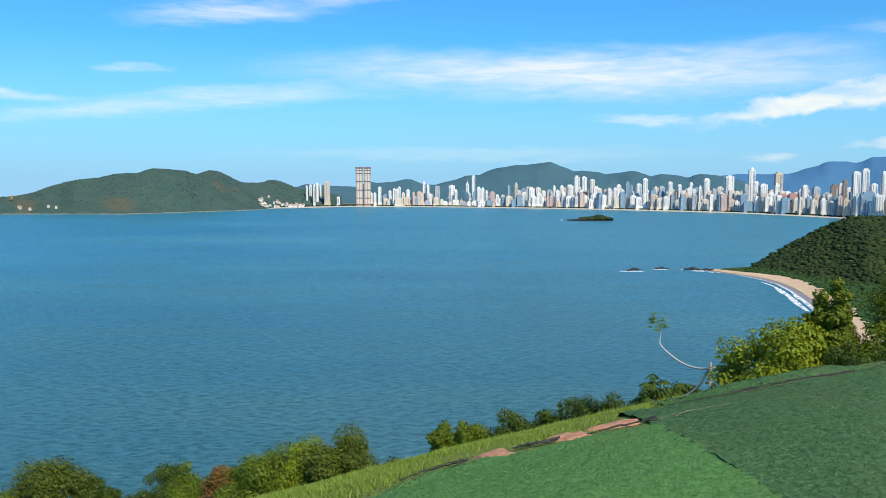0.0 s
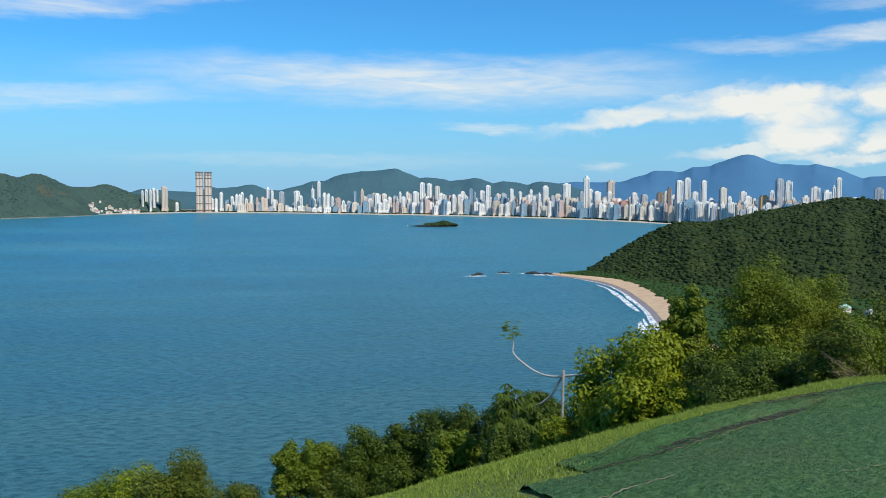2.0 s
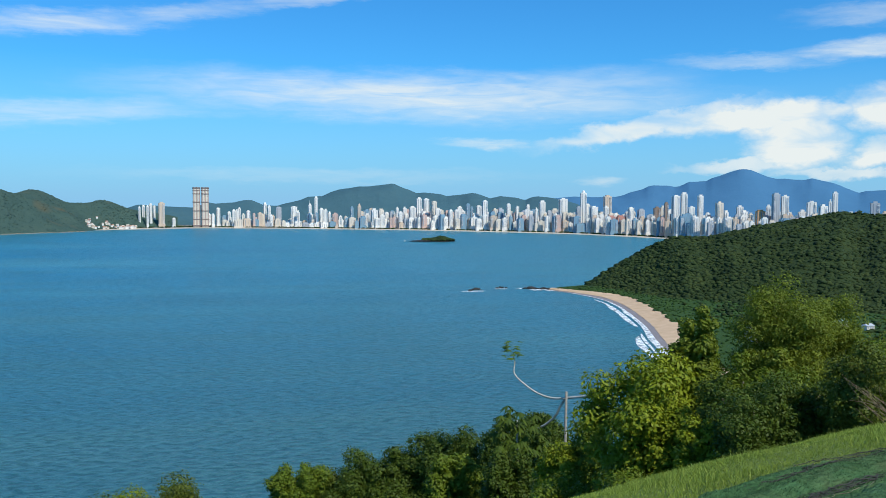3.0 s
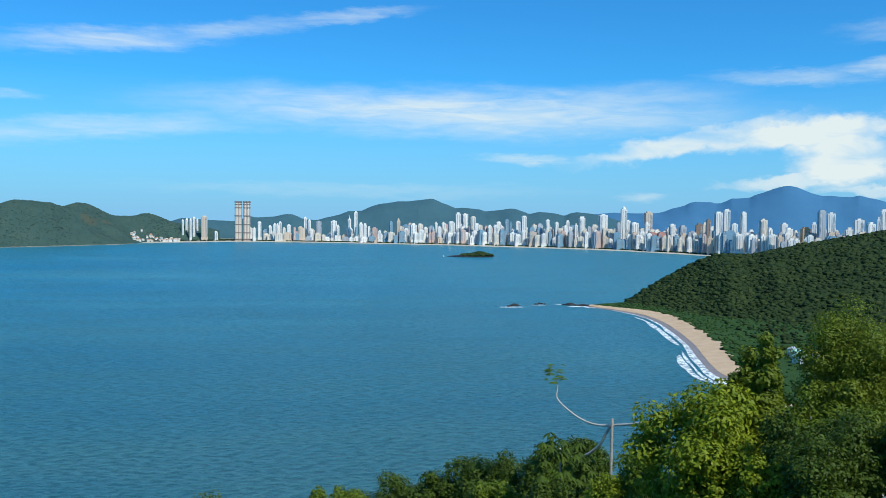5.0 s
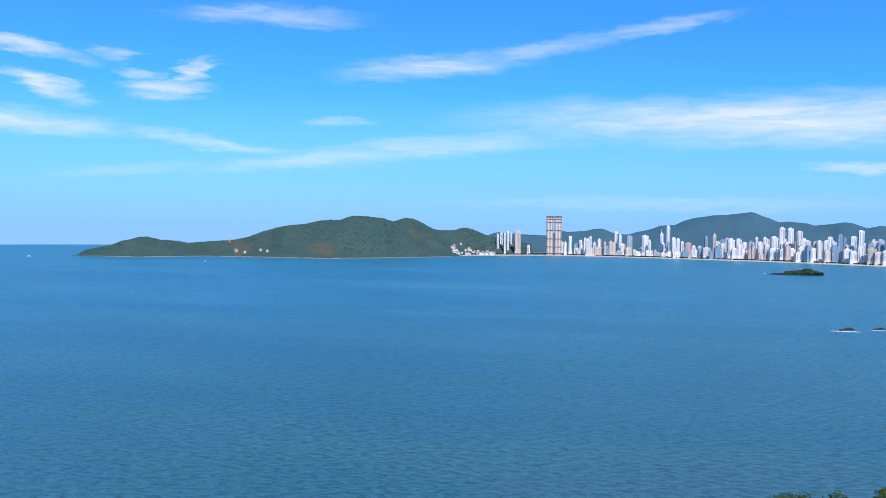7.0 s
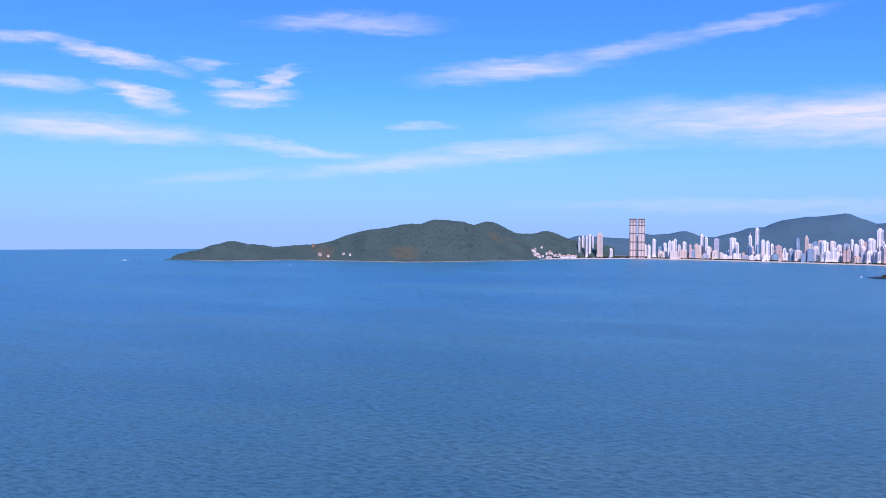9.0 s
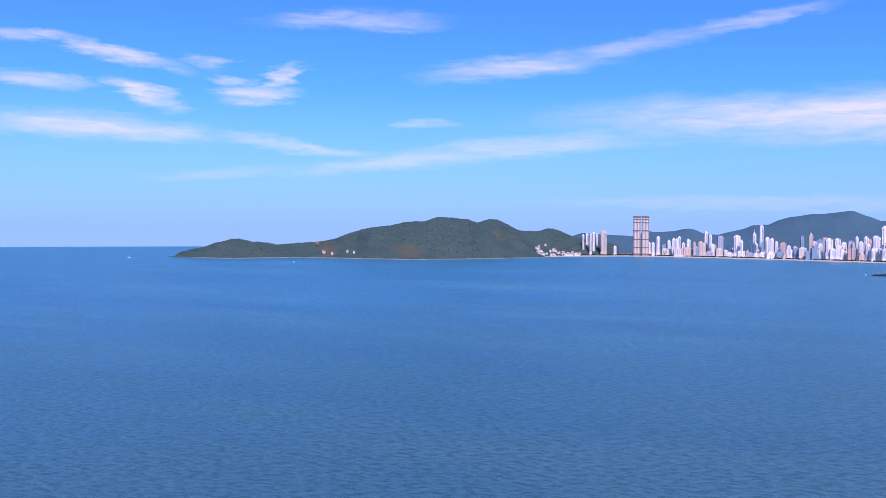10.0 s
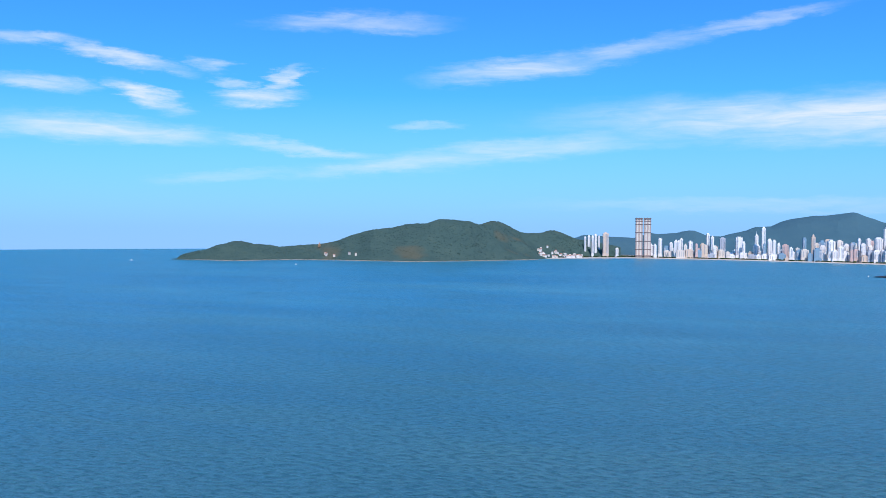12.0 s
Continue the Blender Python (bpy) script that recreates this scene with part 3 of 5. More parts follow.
scatter("headland_canopy", pl, sz, SHAPES_FAR, FOREST_HAZED, "green tree crowns covering the far headland, bluish haze in their colour", "forest")

# ================= bay shore: beach, scrub plain, surf, rocks =================
WATERLINE = [(345, 1078), (358, 1050), (367, 1026), (376, 985), (378, 940), (372, 892), (356, 820), (337, 745), (315, 678), (294, 608), (290, 560), (278, 500), (262, 430), (240, 330), (215, 250)]
BACKLINE = [(350, 1082), (366, 1060), (391, 1032), (414, 992), (412, 945), (404, 890), (386, 809), (366, 735), (341, 668), (310, 560), (290, 470), (268, 360), (250, 270)]


def along(line, n):
    p = np.array(line, float)
    d = np.concatenate([[0], np.cumsum(np.hypot(*np.diff(p, axis=0).T))])
    s = np.linspace(0, d[-1], n)
    q = np.stack([np.interp(s, d, p[:, 0]), np.interp(s, d, p[:, 1])], 1)
    return np.stack([smooth(q[:, 0], max(2, n // 30)), smooth(q[:, 1], max(2, n // 30))], 1)


def band(a, b, za, zb, m, seed, uneven):
    t = np.linspace(0, 1, m)[None, :, None]
    q = a[:, None] * (1 - t) + b[:, None] * t
    z = za + (zb - za) * t[..., 0] + uneven * wobble(q[..., 0], q[..., 1], 14, seed)
    return np.concatenate([q, z[..., None]], 2).reshape(-1, 3), grid_faces(len(a), m)


def build_shore():
    n = 220
    w, b = along(WATERLINE, n), along(BACKLINE, n)
    mid = w + (b - w) * 0.28
    tagged(part("wet_sand", band(w - (b - w) * 0.15, mid, -0.5, 0.9, 5, 1, 0.05), WET_SAND), "brown wet sand washed by the waves", "beach", kind="structure")
    wav = (1 + 0.12 * np.sin(np.arange(n) * 0.35) + 0.1 * np.sin(np.arange(n) * 0.9))[:, None]
    tagged(part("beach", band(mid - (b - w) * 0.02, mid + (b - mid) * wav, 0.95, 2.6, 8, 2, 0.15), SAND), "pale sandy beach curving below the hill", "beach", kind="structure")
    out = b + np.stack([np.linspace(120, 700, n), np.linspace(40, 40, n)], 1)
    tagged(part("ground", band(b - (b - w) * 0.03, out, 2.2, 6.0, 30, 3, 0.5), SCRUB), "flat green scrub behind the beach", "ground", kind="structure")
    r = np.random.default_rng(4)
    pl, sz = [], []
    for k in range(2200):
        i = r.integers(4, n - 30)
        t = r.random() ** 1.5
        pl.append((*(b[i] + (out[i] - b[i]) * t * 0.6), 2.6 + t * 2))
        sz.append(r.uniform(1.0, 2.2) + t * 1.5)
    q = np.random.default_rng(6)
    tp, ts = [], []
    for k in range(900):
        i = q.integers(60, n - 20)
        t = q.uniform(0.12, 1.0)
        tp.append((*(b[i] + (out[i] - b[i]) * t), 4.5))
        ts.append(q.uniform(2.0, 4.2))
    scatter("valley_trees", tp, ts, SHAPES_LOW, FOREST_HILL, "dark green trees in the valley behind the beach", "trees")
    scatter("coastal_scrub", pl, sz, SHAPES_LOW, SCRUB, "low bright green scrub behind the beach", "shrubs")
    # surf: three broken lines of foam
    side = (w - b) / np.linalg.norm(w - b, axis=1)[:, None]
    for off, wide, lo, hi in ((-3.0, 13.0, 12, n - 5), (8.0, 15.0, 30, 88), (10.0, 7.0, 96, n - 50), (16.0, 14.0, 100, 132)):
        k = np.arange(lo, hi)
        puff = 0.65 + 0.3 * wobble(k * 1.0, k * 0.0, 12.0, off + 4)[:, None]
        a = w[k] + side[k] * off
        ends = np.sin(np.linspace(0, math.pi, len(k)))[:, None] ** 0.4
        c = w[k] + side[k] * (off + wide * puff * ends)
        tagged(part("surf", band(a, c, 0.18, 0.22, 6, off + 4, 0.05), FOAM), "broken white line of surf foam", "surf", kind="stuff")


build_shore()


def rock(x, y, size, seed, name="rock", label="dark wave-washed shore rock"):
    v, f = blob(2, seed, 0.62, 0.48)
    r = np.random.default_rng(seed)
    v = v * np.array([r.uniform(0.9, 1.6), r.uniform(0.6, 1.0), 1.0])
    ob = part(name, (v * size, f, False), ROCK)
    ob.location = (x, y, size * 0.05)
    tagged(ob, label, "rock", "rocks off the point")
    return ob


for k, (x, y, s) in enumerate([(242, 1082, 3.2), (250, 1092, 4.2), (257, 1095, 2.5), (284, 1104, 2.6), (291, 1108, 4.0), (297, 1106, 2.2), (322, 1096, 3.4), (330, 1094, 4.6), (337, 1088, 3.6), (344, 1084, 4.6), (350, 1079, 3.6), (357, 1076, 4.4), (363, 1069, 3.6), (368, 1076, 4.8), (376, 1080, 4.2)]):
    rock(x, y, s * 0.85, 40 + k)
for k, (x, y, l, w) in enumerate([(244, 1074, 17, 6.5), (287, 1097, 11, 4.5), (322, 1100, 14, 5.0), (338, 1078, 18, 7.0), (354, 1064, 15, 6.0)]):
    swell = w * np.sqrt(np.clip(1 - np.linspace(-1, 1, 14) ** 2, 0.01, 1)) * (1 + 0.4 * np.sin(np.arange(14) * 1.9 + k))
    a = np.stack([np.linspace(x - l, x + l, 14), y - swell], 1)
    b = np.stack([np.linspace(x - l, x + l, 14), y + 0.6 * swell], 1)
    tagged(part("foam", band(a, b, 0.2, 0.22, 4, k, 0.05), FOAM), "white foam round the rocks", "foam", kind="stuff")


def build_island():
    c = np.array(around(10.15, 2425))
    xs, ys = np.linspace(-1, 1, 30), np.linspace(-1, 1, 18)
    X, Y = np.meshgrid(xs, ys, indexing="ij")
    h = np.clip(1 - X ** 2 - Y ** 2, -0.05, 1)
    Z = 5 * h ** 0.6 * (h > 0) + 0.5 * wobble(X * 9, Y * 9, 2, 3) - (h <= 0) * 2
    v = np.stack([c[0] + X * 72 - 8, c[1] + Y * 35, Z], 2).reshape(-1, 3)
    tagged(part("island", (v, grid_faces(30, 18), True), ROCK), "small rocky island in the bay", "island", kind="structure")
    r = np.random.default_rng(3)
    pl, sz = [], []
    for k in range(230):
        a, q = r.uniform(0, 6.283), r.random() ** 0.5
        x, y = 48 * q * math.cos(a), 26 * q * math.sin(a)
        s = r.uniform(3.0, 5.0)
        pl.append((c[0] + 10 + x, c[1] + y, 4.5 + (1 - q) * 12 * (0.7 + 0.3 * math.sin(x * 0.1))))
        sz.append(s)
    scatter("island_trees", pl, sz, SHAPES, FOREST_HILL, "low dense trees covering the small island", "trees")


build_island()

# ================= town across the bay =================
SHORE = [(-15, 3340), (-12.7, 3400), (-9.4, 3486), (-5.6, 3590), (0.2, 3495), (4.5, 3400), (8.3, 3326), (13.2, 3197), (19.3, 3050), (23.9, 2847), (28, 2640), (34, 2350), (40, 2100), (50, 1900)]


def shore(az):
    return float(lerp(SHORE, az)[0])


def sector(name, a0, a1, step, near, far, z0, z1, rows, mat, label, category):
    az = np.arange(a0, a1 + 1e-6, step)
    r0 = smooth(lerp(SHORE, az)[0], 8)
    t = np.linspace(0, 1, rows)[:, None]
    R = r0 + near + (np.where(far > 3000, far - r0, far) - near) * t
    v = np.stack([R * np.sin(np.radians(az)), R * np.cos(np.radians(az)), z0 + (z1 - z0) * t + R * 0], 2).reshape(-1, 3)
    return tagged(part(name, (v, grid_faces(rows, len(az))), mat), label, category, kind="structure")


sector("city_beach", -12.6, 40, 0.2, -14, 42, -0.4, 2.5, 4, CITY_SAND, "long pale city beach across the bay", "beach")
sector("town_ground", -15, 50, 0.25, 40, 4600, 2.4, 12, 12, CITY_GROUND, "flat built-up ground of the town", "ground")

STOREY = 3.1


def tower(az, width_deg, el_top, back, wall, turn=None, crown="box", name="apartment_tower", label=""):
    """One tower: walls, dark window bands, balcony stacks, roof house."""
    r = np.random.default_rng(int(abs(az) * 1000 + abs(el_top) * 77))
    d = shore(az) + back
    h = rise(el_top, d) - 3.0
    if turn is None:
        turn = -az + (r.uniform(10, 30) if az > 6 else r.uniform(2, 20))
    ww = d * radians(width_deg)
    c = abs(math.cos(radians(turn + az))) + 0.75 * abs(math.sin(radians(turn + az)))
    w = ww / c
    dep = w * 0.75
    tone = {"white": "white", "cream": "cream", "grey": "grey", "tan": "tan", "brown": "brown", "red": "brick red", "pink": "salmon", "orange": "orange", "blue": "blue glass"}[wall]
    size = "tall slender" if h > 95 else ("tall" if h > 70 else "mid-height")
    ob = thing(name, around(az, d, 3.0), label or f"{size} {tone} apartment tower by the bay", "tower", "towers along the bay", turn)
    x, y = w / 2, dep / 2
    part("wall", (*join([box(-x, x, -y, y, 0, h), box(-x * 1.12, x * 1.12, -y * 1.2, y * 1.2, -2, min(14, h * 0.2))]), False), WALLS[wall], ob)
    nb = int(r.integers(1, 3)) if w < 14 else int(r.integers(2, 5))
    for k in range(nb):
        cx = -x + (k + 0.5) * w / nb
        bw = w / nb * r.uniform(0.04, 0.11)
        part("window_band", (*box(cx - bw, cx + bw, -y - 0.25, -y + 0.2, 15 if h > 40 else 5, h - 3), False), GLASS, ob)
    for sx in (-1, 1):
        part("window_band", (*box(sx * x - 0.25, sx * x + 0.25, -y * 0.45, y * 0.25, 15 if h > 40 else 5, h - 4), False), GLASS, ob)
    n = int((h - 18) / STOREY)
    if n > 4:
        side = -1 if r.random() < 0.5 else 1
        slabs = [box(side * x * 0.95 - side * w * 0.30, side * x * 0.95, -y - 1.5, -y, 15 + k * STOREY, 15.9 + k * STOREY) for k in range(n)]
        tagged(part("balcony_front", (*join(slabs), False), SLAB, ob), kind="stuff")
    if crown == "box":
        a, b = r.uniform(0.35, 0.7), r.uniform(0.4, 0.7)
        part("roof_house", (*box(-x * a, x * a, -y * b, y * b, h, h + r.uniform(3, 6)), False), WALLS[wall], ob)
    elif crown == "round":
        v, f = tube([(0, 0, h), (0, 0, h + 4), (0, 0, h + 8), (0, 0, h + 10.5)], [min(x, y) * 0.95, min(x, y) * 0.8, min(x, y) * 0.5, min(x, y) * 0.1], 12)
        part("crown", (v, f, False), WALLS[wall], ob)
    elif crown == "spire":
        v, f = tube([(0, 0, h), (0, 0, h + 7), (0, 0, h + 8), (0, 0, h + 20)], [x * 0.7, x * 0.35, 0.8, 0.2], 8)
        part("spire", (v, f, False), WALLS[wall], ob)
    return ob


def twin_tower(az, back=45):
    """A very tall slab with dark piers, four dark belts and a dark top."""
    d = shore(az) + back
    h = rise(0.75, d) - 3
    w = d * radians(0.435)
    ob = thing("twin_tower", around(az, d, 3.0), "very tall tan twin tower with dark belts, unfinished", "skyscraper", "twin towers", -az + 4)
    x, y = w / 2, w * 0.42
    part("wall", (*box(-x, x, -y, y, 0, h - 5), False), WALLS["tan"], ob)
    for k in range(5):
        cx = -x + 1.6 + k * (w - 3.2) / 4
        half = 1.9 if k % 2 == 0 else 2.4
        part("pier", (*box(cx - half, cx + half, -y - 1.3, -y + 0.1, 0, h - 4), False), WALLS["clay" if k % 2 == 0 else "cream"], ob)
    for share, tall in ((0.02, 5.0), (0.19, 3.6), (0.40, 3.6), (0.62, 4.2), (0.83, 3.4), (0.915, 3.0)):
        zc = h * share
        part("belt", (*box(-x - 1.0, x + 1.0, -y - 1.9, y + 1.0, zc, zc + tall), False), BELT, ob)
    n = int((h - 10) / STOREY)
    tagged(part("floor_slab", (*join([box(-x - 0.4, x + 0.4, -y - 0.5, y + 0.4, 4 + k * STOREY, 4.7 + k * STOREY) for k in range(n)]), False), WALLS["cream"], ob), kind="stuff")
    part("roof", (*box(-x - 1.2, x + 1.2, -y - 2.0, y + 1.2, h - 5, h + 1), False), BELT, ob)
    for sx in (-0.8, 0.0, 0.8):
        part("roof_post", (*box(sx * x - 0.5, sx * x + 0.5, -0.5, 0.5, h + 1, h + 3.5), False), BELT, ob)


twin_tower(-5.71)
twin_tower(-5.165)

# bearing, width in degrees, skyline angle
MARINA = "-9.25,0.15,-0.53,w -9.00,0.20,-0.46,w -8.75,0.15,-0.47,w -8.56,0.20,-0.36,w -8.34,0.15,-0.46,w -7.89,0.41,-0.27,t -7.15,0.23,-1.27,w -5.20,0.23,-1.35,w -4.67,0.23,-1.03,w -4.34,0.26,-0.61,w -3.64,0.22,-0.87,w -3.33,0.21,-0.74,w -3.14,0.16,-0.76,w -2.98,0.20,-0.61,w -2.72,0.22,-1.01,c -2.41,0.28,-0.78,w -2.25,0.21,-1.40,c -2.03,0.18,-0.95,p -1.64,0.34,-0.94,t -1.32,0.23,-0.29,w -1.04,0.21,-0.46,w -0.90,0.25,-1.10,w"
NORTH = "-0.41,0.37,-0.54,g 0.60,0.44,-0.49,w 0.88,0.21,-0.83,w 1.66,0.23,-0.36,ws 2.08,0.25,0.13,w 2.13,0.18,-0.91,b 2.44,0.28,-0.65,w 2.72,0.23,-0.71,w 2.98,0.20,-0.90,w 3.37,0.39,-0.96,p 3.72,0.20,-1.12,w 4.08,0.26,-1.15,c 4.48,0.24,-0.53,b 4.99,0.26,-0.42,tr 5.24,0.17,-1.10,p 5.54,0.33,-1.01,w 6.00,0.46,-0.68,w 6.47,0.43,-0.67,c 7.16,0.29,-0.87,g 7.57,0.20,-0.55,w 7.78,0.33,-0.85,w"
CENTRE = "8.07,0.31,-0.55,w 8.60,0.42,-0.48,w 9.07,0.39,0.10,w 9.55,0.42,0.08,w 10.09,0.39,-0.11,c 10.36,0.39,-0.63,w 10.59,0.33,-0.69,c 11.23,0.33,-0.71,w 11.63,0.32,-0.70,w 11.84,0.35,-0.45,w 12.42,0.30,-0.28,b 12.68,0.17,-0.47,b 13.16,0.39,-0.40,w 13.56,0.39,-0.04,w 14.07,0.46,-0.87,b 14.61,0.43,-0.86,b 15.18,0.30,-0.27,w 15.15,0.48,-1.03,c 15.64,0.42,-0.92,w 15.78,0.26,-0.43,w 16.37,0.30,-0.69,w 16.51,0.26,-0.36,w"
SOUTH = "17.08,0.23,-0.57,w 17.47,0.44,-0.09,w 17.95,0.32,-0.73,g 18.40,0.36,-0.94,w 18.87,0.61,0.12,w 19.40,0.54,-0.93,c 19.91,0.31,-0.45,g 20.23,0.44,0.52,wr 20.46,0.44,-0.25,w 20.91,0.59,-0.40,w 21.45,0.37,-1.00,w 21.82,0.56,0.30,t 21.74,0.37,-0.42,w 22.09,0.55,-1.05,r 22.68,0.61,-1.05,r 23.36,0.43,-0.47,w"
HILLSIDE = "25.05,0.47,-0.47,n 25.41,0.32,-0.40,c 25.64,0.29,-0.15,n 26.24,0.55,0.35,w 26.77,0.43,0.50,w 26.80,0.78,-0.97,b 27.25,0.43,-0.38,w 27.79,0.40,0.36,w 28.28,0.68,-1.09,w 28.98,0.53,-0.09,c 30.23,0.45,-0.33,w 29.55,0.61,-1.06,w 31.47,0.60,-0.61,o 31.96,0.30,-0.31,w 32.38,0.51,0.48,g 32.92,0.48,0.35,w 34.47,0.59,-0.02,w 35.11,0.57,-0.26,w 35.53,0.20,0.03,w 35.79,0.34,0.55,w 38.0,0.55,-0.05,g 38.9,0.5,-0.3,w 40.2,0.6,-0.1,w"
KEY = {"w": "white", "c": "cream", "g": "grey", "t": "tan", "n": "brown", "r": "red", "p": "pink", "o": "orange", "b": "blue"}
k = 0
for district in (MARINA, NORTH, CENTRE, SOUTH, HILLSIDE):
    for entry in district.split():
        a, w, e, kind = entry.split(",")
        k += 1
        back = 50 + (k * 37) % 110 + (60 if float(e) > -0.6 else 0)
        tower(float(a), float(w), float(e), back, KEY[kind[0]], crown={"s": "spire", "r": "round"}.get(kind[1:], "box"))


def fill_town():
    """Lower blocks between the tall ones."""
    r = np.random.default_rng(21)
    tones = ["white"] * 9 + ["cream"] * 5 + ["grey"] * 2 + ["pink", "tan", "tan", "blue", "blue", "blue"]
    az = -4.9
    while az < 41:
        dens = 1.0 if az > 5 else 0.65
        for row in range(3 if az > 5 else 2):
            if r.random() < dens:
                back = 48 + row * 90 + r.uniform(0, 40)
                a = az + r.uniform(-0.12, 0.12)
                low = -1.58 + 0.22 * row if az < 5 else -1.38 + 0.22 * row
                tower(a, r.uniform(0.28, 0.55), low + r.uniform(-0.2, 0.36), back, tones[r.integers(len(tones))], name="apartment_block", crown="box")
        az += r.uniform(0.22, 0.42)


fill_town()

# ================= the take-off hill =================
CREST = [(-30, 0.5), (-3, -1.22), (0, -1.486), (2, -1.66), (3, -1.729), (4, -1.93), (5, -2.275), (6, -2.66), (7, -3.09), (8, -3.53), (9, -4.10), (11, -5.67), (14, -8.42), (18, -11.4), (24, -14.8), (35, -19.0), (45, -23.0), (60, -28.5), (100, -62), (190, -126)]
_cs = np.linspace(-30, 190, 2201)
_cz = smooth(np.interp(_cs, [c[0] for c in CREST], [c[1] for c in CREST]), 6)


def hill(x, y):
    """Height of the take-off hill."""
    x, y = np.asarray(x, float), np.asarray(y, float)
    s, w = -0.65 * x + 0.76 * y, 0.76 * x + 0.65 * y
    u, q = np.clip(w - 6, -9, 14), np.clip(s - 4, -6, 8)
    z = np.interp(s, _cs, _cz) - 0.016 * u - 0.010 * u * u - 0.009 * u * q
    z = z - np.clip(w - 26, 0, 400) * 0.32
    far = np.clip((np.hypot(x, y) - 12) / 20, 0, 1)
    return EYE + z + far * 0.6 * wobble(x, y, 9, 2) + 0.012 * wobble(x, y, 0.5, 4)


def build_hill():
    xs = np.concatenate([-np.geomspace(4, 190, 26)[::-1], np.arange(-3.88, 10, 0.12), np.geomspace(10, 260, 34)])
    ys = np.concatenate([np.linspace(-60, -1, 16), np.arange(-0.5, 14, 0.12), np.geomspace(14, 320, 46)])
    X, Y = np.meshgrid(xs, ys, indexing="ij")
    v = np.stack([X, Y, np.maximum(hill(X, Y), -2.0)], 2).reshape(-1, 3)
    tagged(part("hillside", (v, grid_faces(len(xs), len(ys))), SOIL), "grassy convex hillside falling towards the sea", "ground", kind="structure")


build_hill()

LEFT_EDGE = [(-6, 1.6), (-3, 3.4), (-1.2, 4.75), (-0.53, 5.25), (-0.1, 5.73), (0.47, 5.92), (0.89, 5.96), (1.62, 6.28)]
CRACK = [(1.4, 7.36), (1.7, 7.36), (2.04, 7.22), (2.32, 7.20), (2.83, 7.40), (3.38, 7.63), (4.05, 7.80), (4.51, 7.78), (5.31, 7.95), (8, 8.6), (13, 9.8)]
OUTER = [(1.4, 7.55), (2.3, 8.0), (2.85, 8.3), (3.73, 8.6), (4.56, 8.7), (6.04, 9.0), (8, 9.5), (13, 10.9)]
SEAM = [(-3, 2.25), (0, 2.1), (3, 1.92), (4.51, 1.76), (5.18, 1.66), (6.3, 1.60), (8, 1.55)]


def ragged(x, seed, size):
    return size * (wobble(x, x * 0, 0.25, seed) + 0.7 * wobble(x, x * 0, 0.08, seed + 1))


def pile_on(X, Y, Z, count, seed, high):
    """Short tufts over a mat."""
    r = np.random.default_rng(seed)
    nu, nv = X.shape
    i, j = r.integers(0, nu - 1, count), r.integers(0, nv - 1, count)
    a, b = r.random(count), r.random(count)
    def at(M):
        return (M[i, j] * (1 - a) + M[i + 1, j] * a) * (1 - b) + (M[i, j + 1] * (1 - a) + M[i + 1, j + 1] * a) * b
    base = np.stack([at(X), at(Y), at(Z)], 1)
    return blades(base, high, 0.0035, r)


def blades(base, high, wide, r):
    n = len(base)
    ang = r.uniform(0, 6.283, n)
    side = np.stack([np.cos(ang), np.sin(ang), np.zeros(n)], 1) * (wide * r.uniform(0.6, 1.4, n))[:, None]
    lean = r.normal(0, 0.45, (n, 2))
    h = (high * r.uniform(0.5, 1.3, n))[:, None]
    tip = base + np.concatenate([lean * h, h], 1)
    v = np.stack([base - side, base + side, tip], 1).reshape(-1, 3)
    f = np.arange(3 * n).reshape(n, 3)
    return v, f


def turf_mat(name, x0, x1, near, far, left, mat, pile, label, count, seed, crumple=0.0):
    nu, nv = 260, 190
    U, V = np.meshgrid(np.linspace(0, 1, nu), np.linspace(0, 1, nv), indexing="ij")
    X = x0 + U * (x1 - x0)
    yn = near(X)
    yf = far(X)
    Y = yn + V * (yf - yn)
    if left is not None:
        lo = np.interp(Y, [p[0] for p in SEAM], [p[1] for p in SEAM])
        X = (lo - 0.012) + U * (x1 - lo) if left else x0 + U * (lo + 0.012 - x0)
    Z = hill(X, Y) + 0.022 + 0.010 * wobble(X, Y, 0.35, 31) + 0.012 * wobble(X, Y, 1.3, 33)
    Z = Z + np.random.default_rng(seed).uniform(-0.008, 0.010, Z.shape)
    edge = np.maximum(V - 0.985, 0) / 0.015
    Z = Z + 0.02 * np.clip(1 - np.abs(V - 0.975) / 0.02, 0, 1) * (wobble(X, Y, 0.3, seed + 5) > 0) - 0.05 * edge ** 2
    Z = Z + (0.004 if left else 0.0)
    if crumple:
        fold = np.clip(wobble(X * 0.45 - Y * 0.1, Y * 1.7 - X * 0.4, 0.33, seed + 8) - 0.12, 0, 0.6)
        Z = Z + crumple * fold * np.sin(np.clip(V, 0, 1) * math.pi) ** 0.5
    ob = tagged(part(name, (np.stack([X, Y, Z], 2).reshape(-1, 3), grid_faces(nu, nv)), mat), label, "turf", "turf mats on the take-off")
    v, f = pile_on(X[:, :-2], Y[:, :-2], Z[:, :-2], count, seed, 0.009)
    tagged(part("turf_nap", (v, f), pile, ob), kind="stuff")
    return ob


def curve_y(line, seed, size):
    return lambda X: np.interp(X, [p[0] for p in line], [p[1] for p in line]) + ragged(X, seed, size)


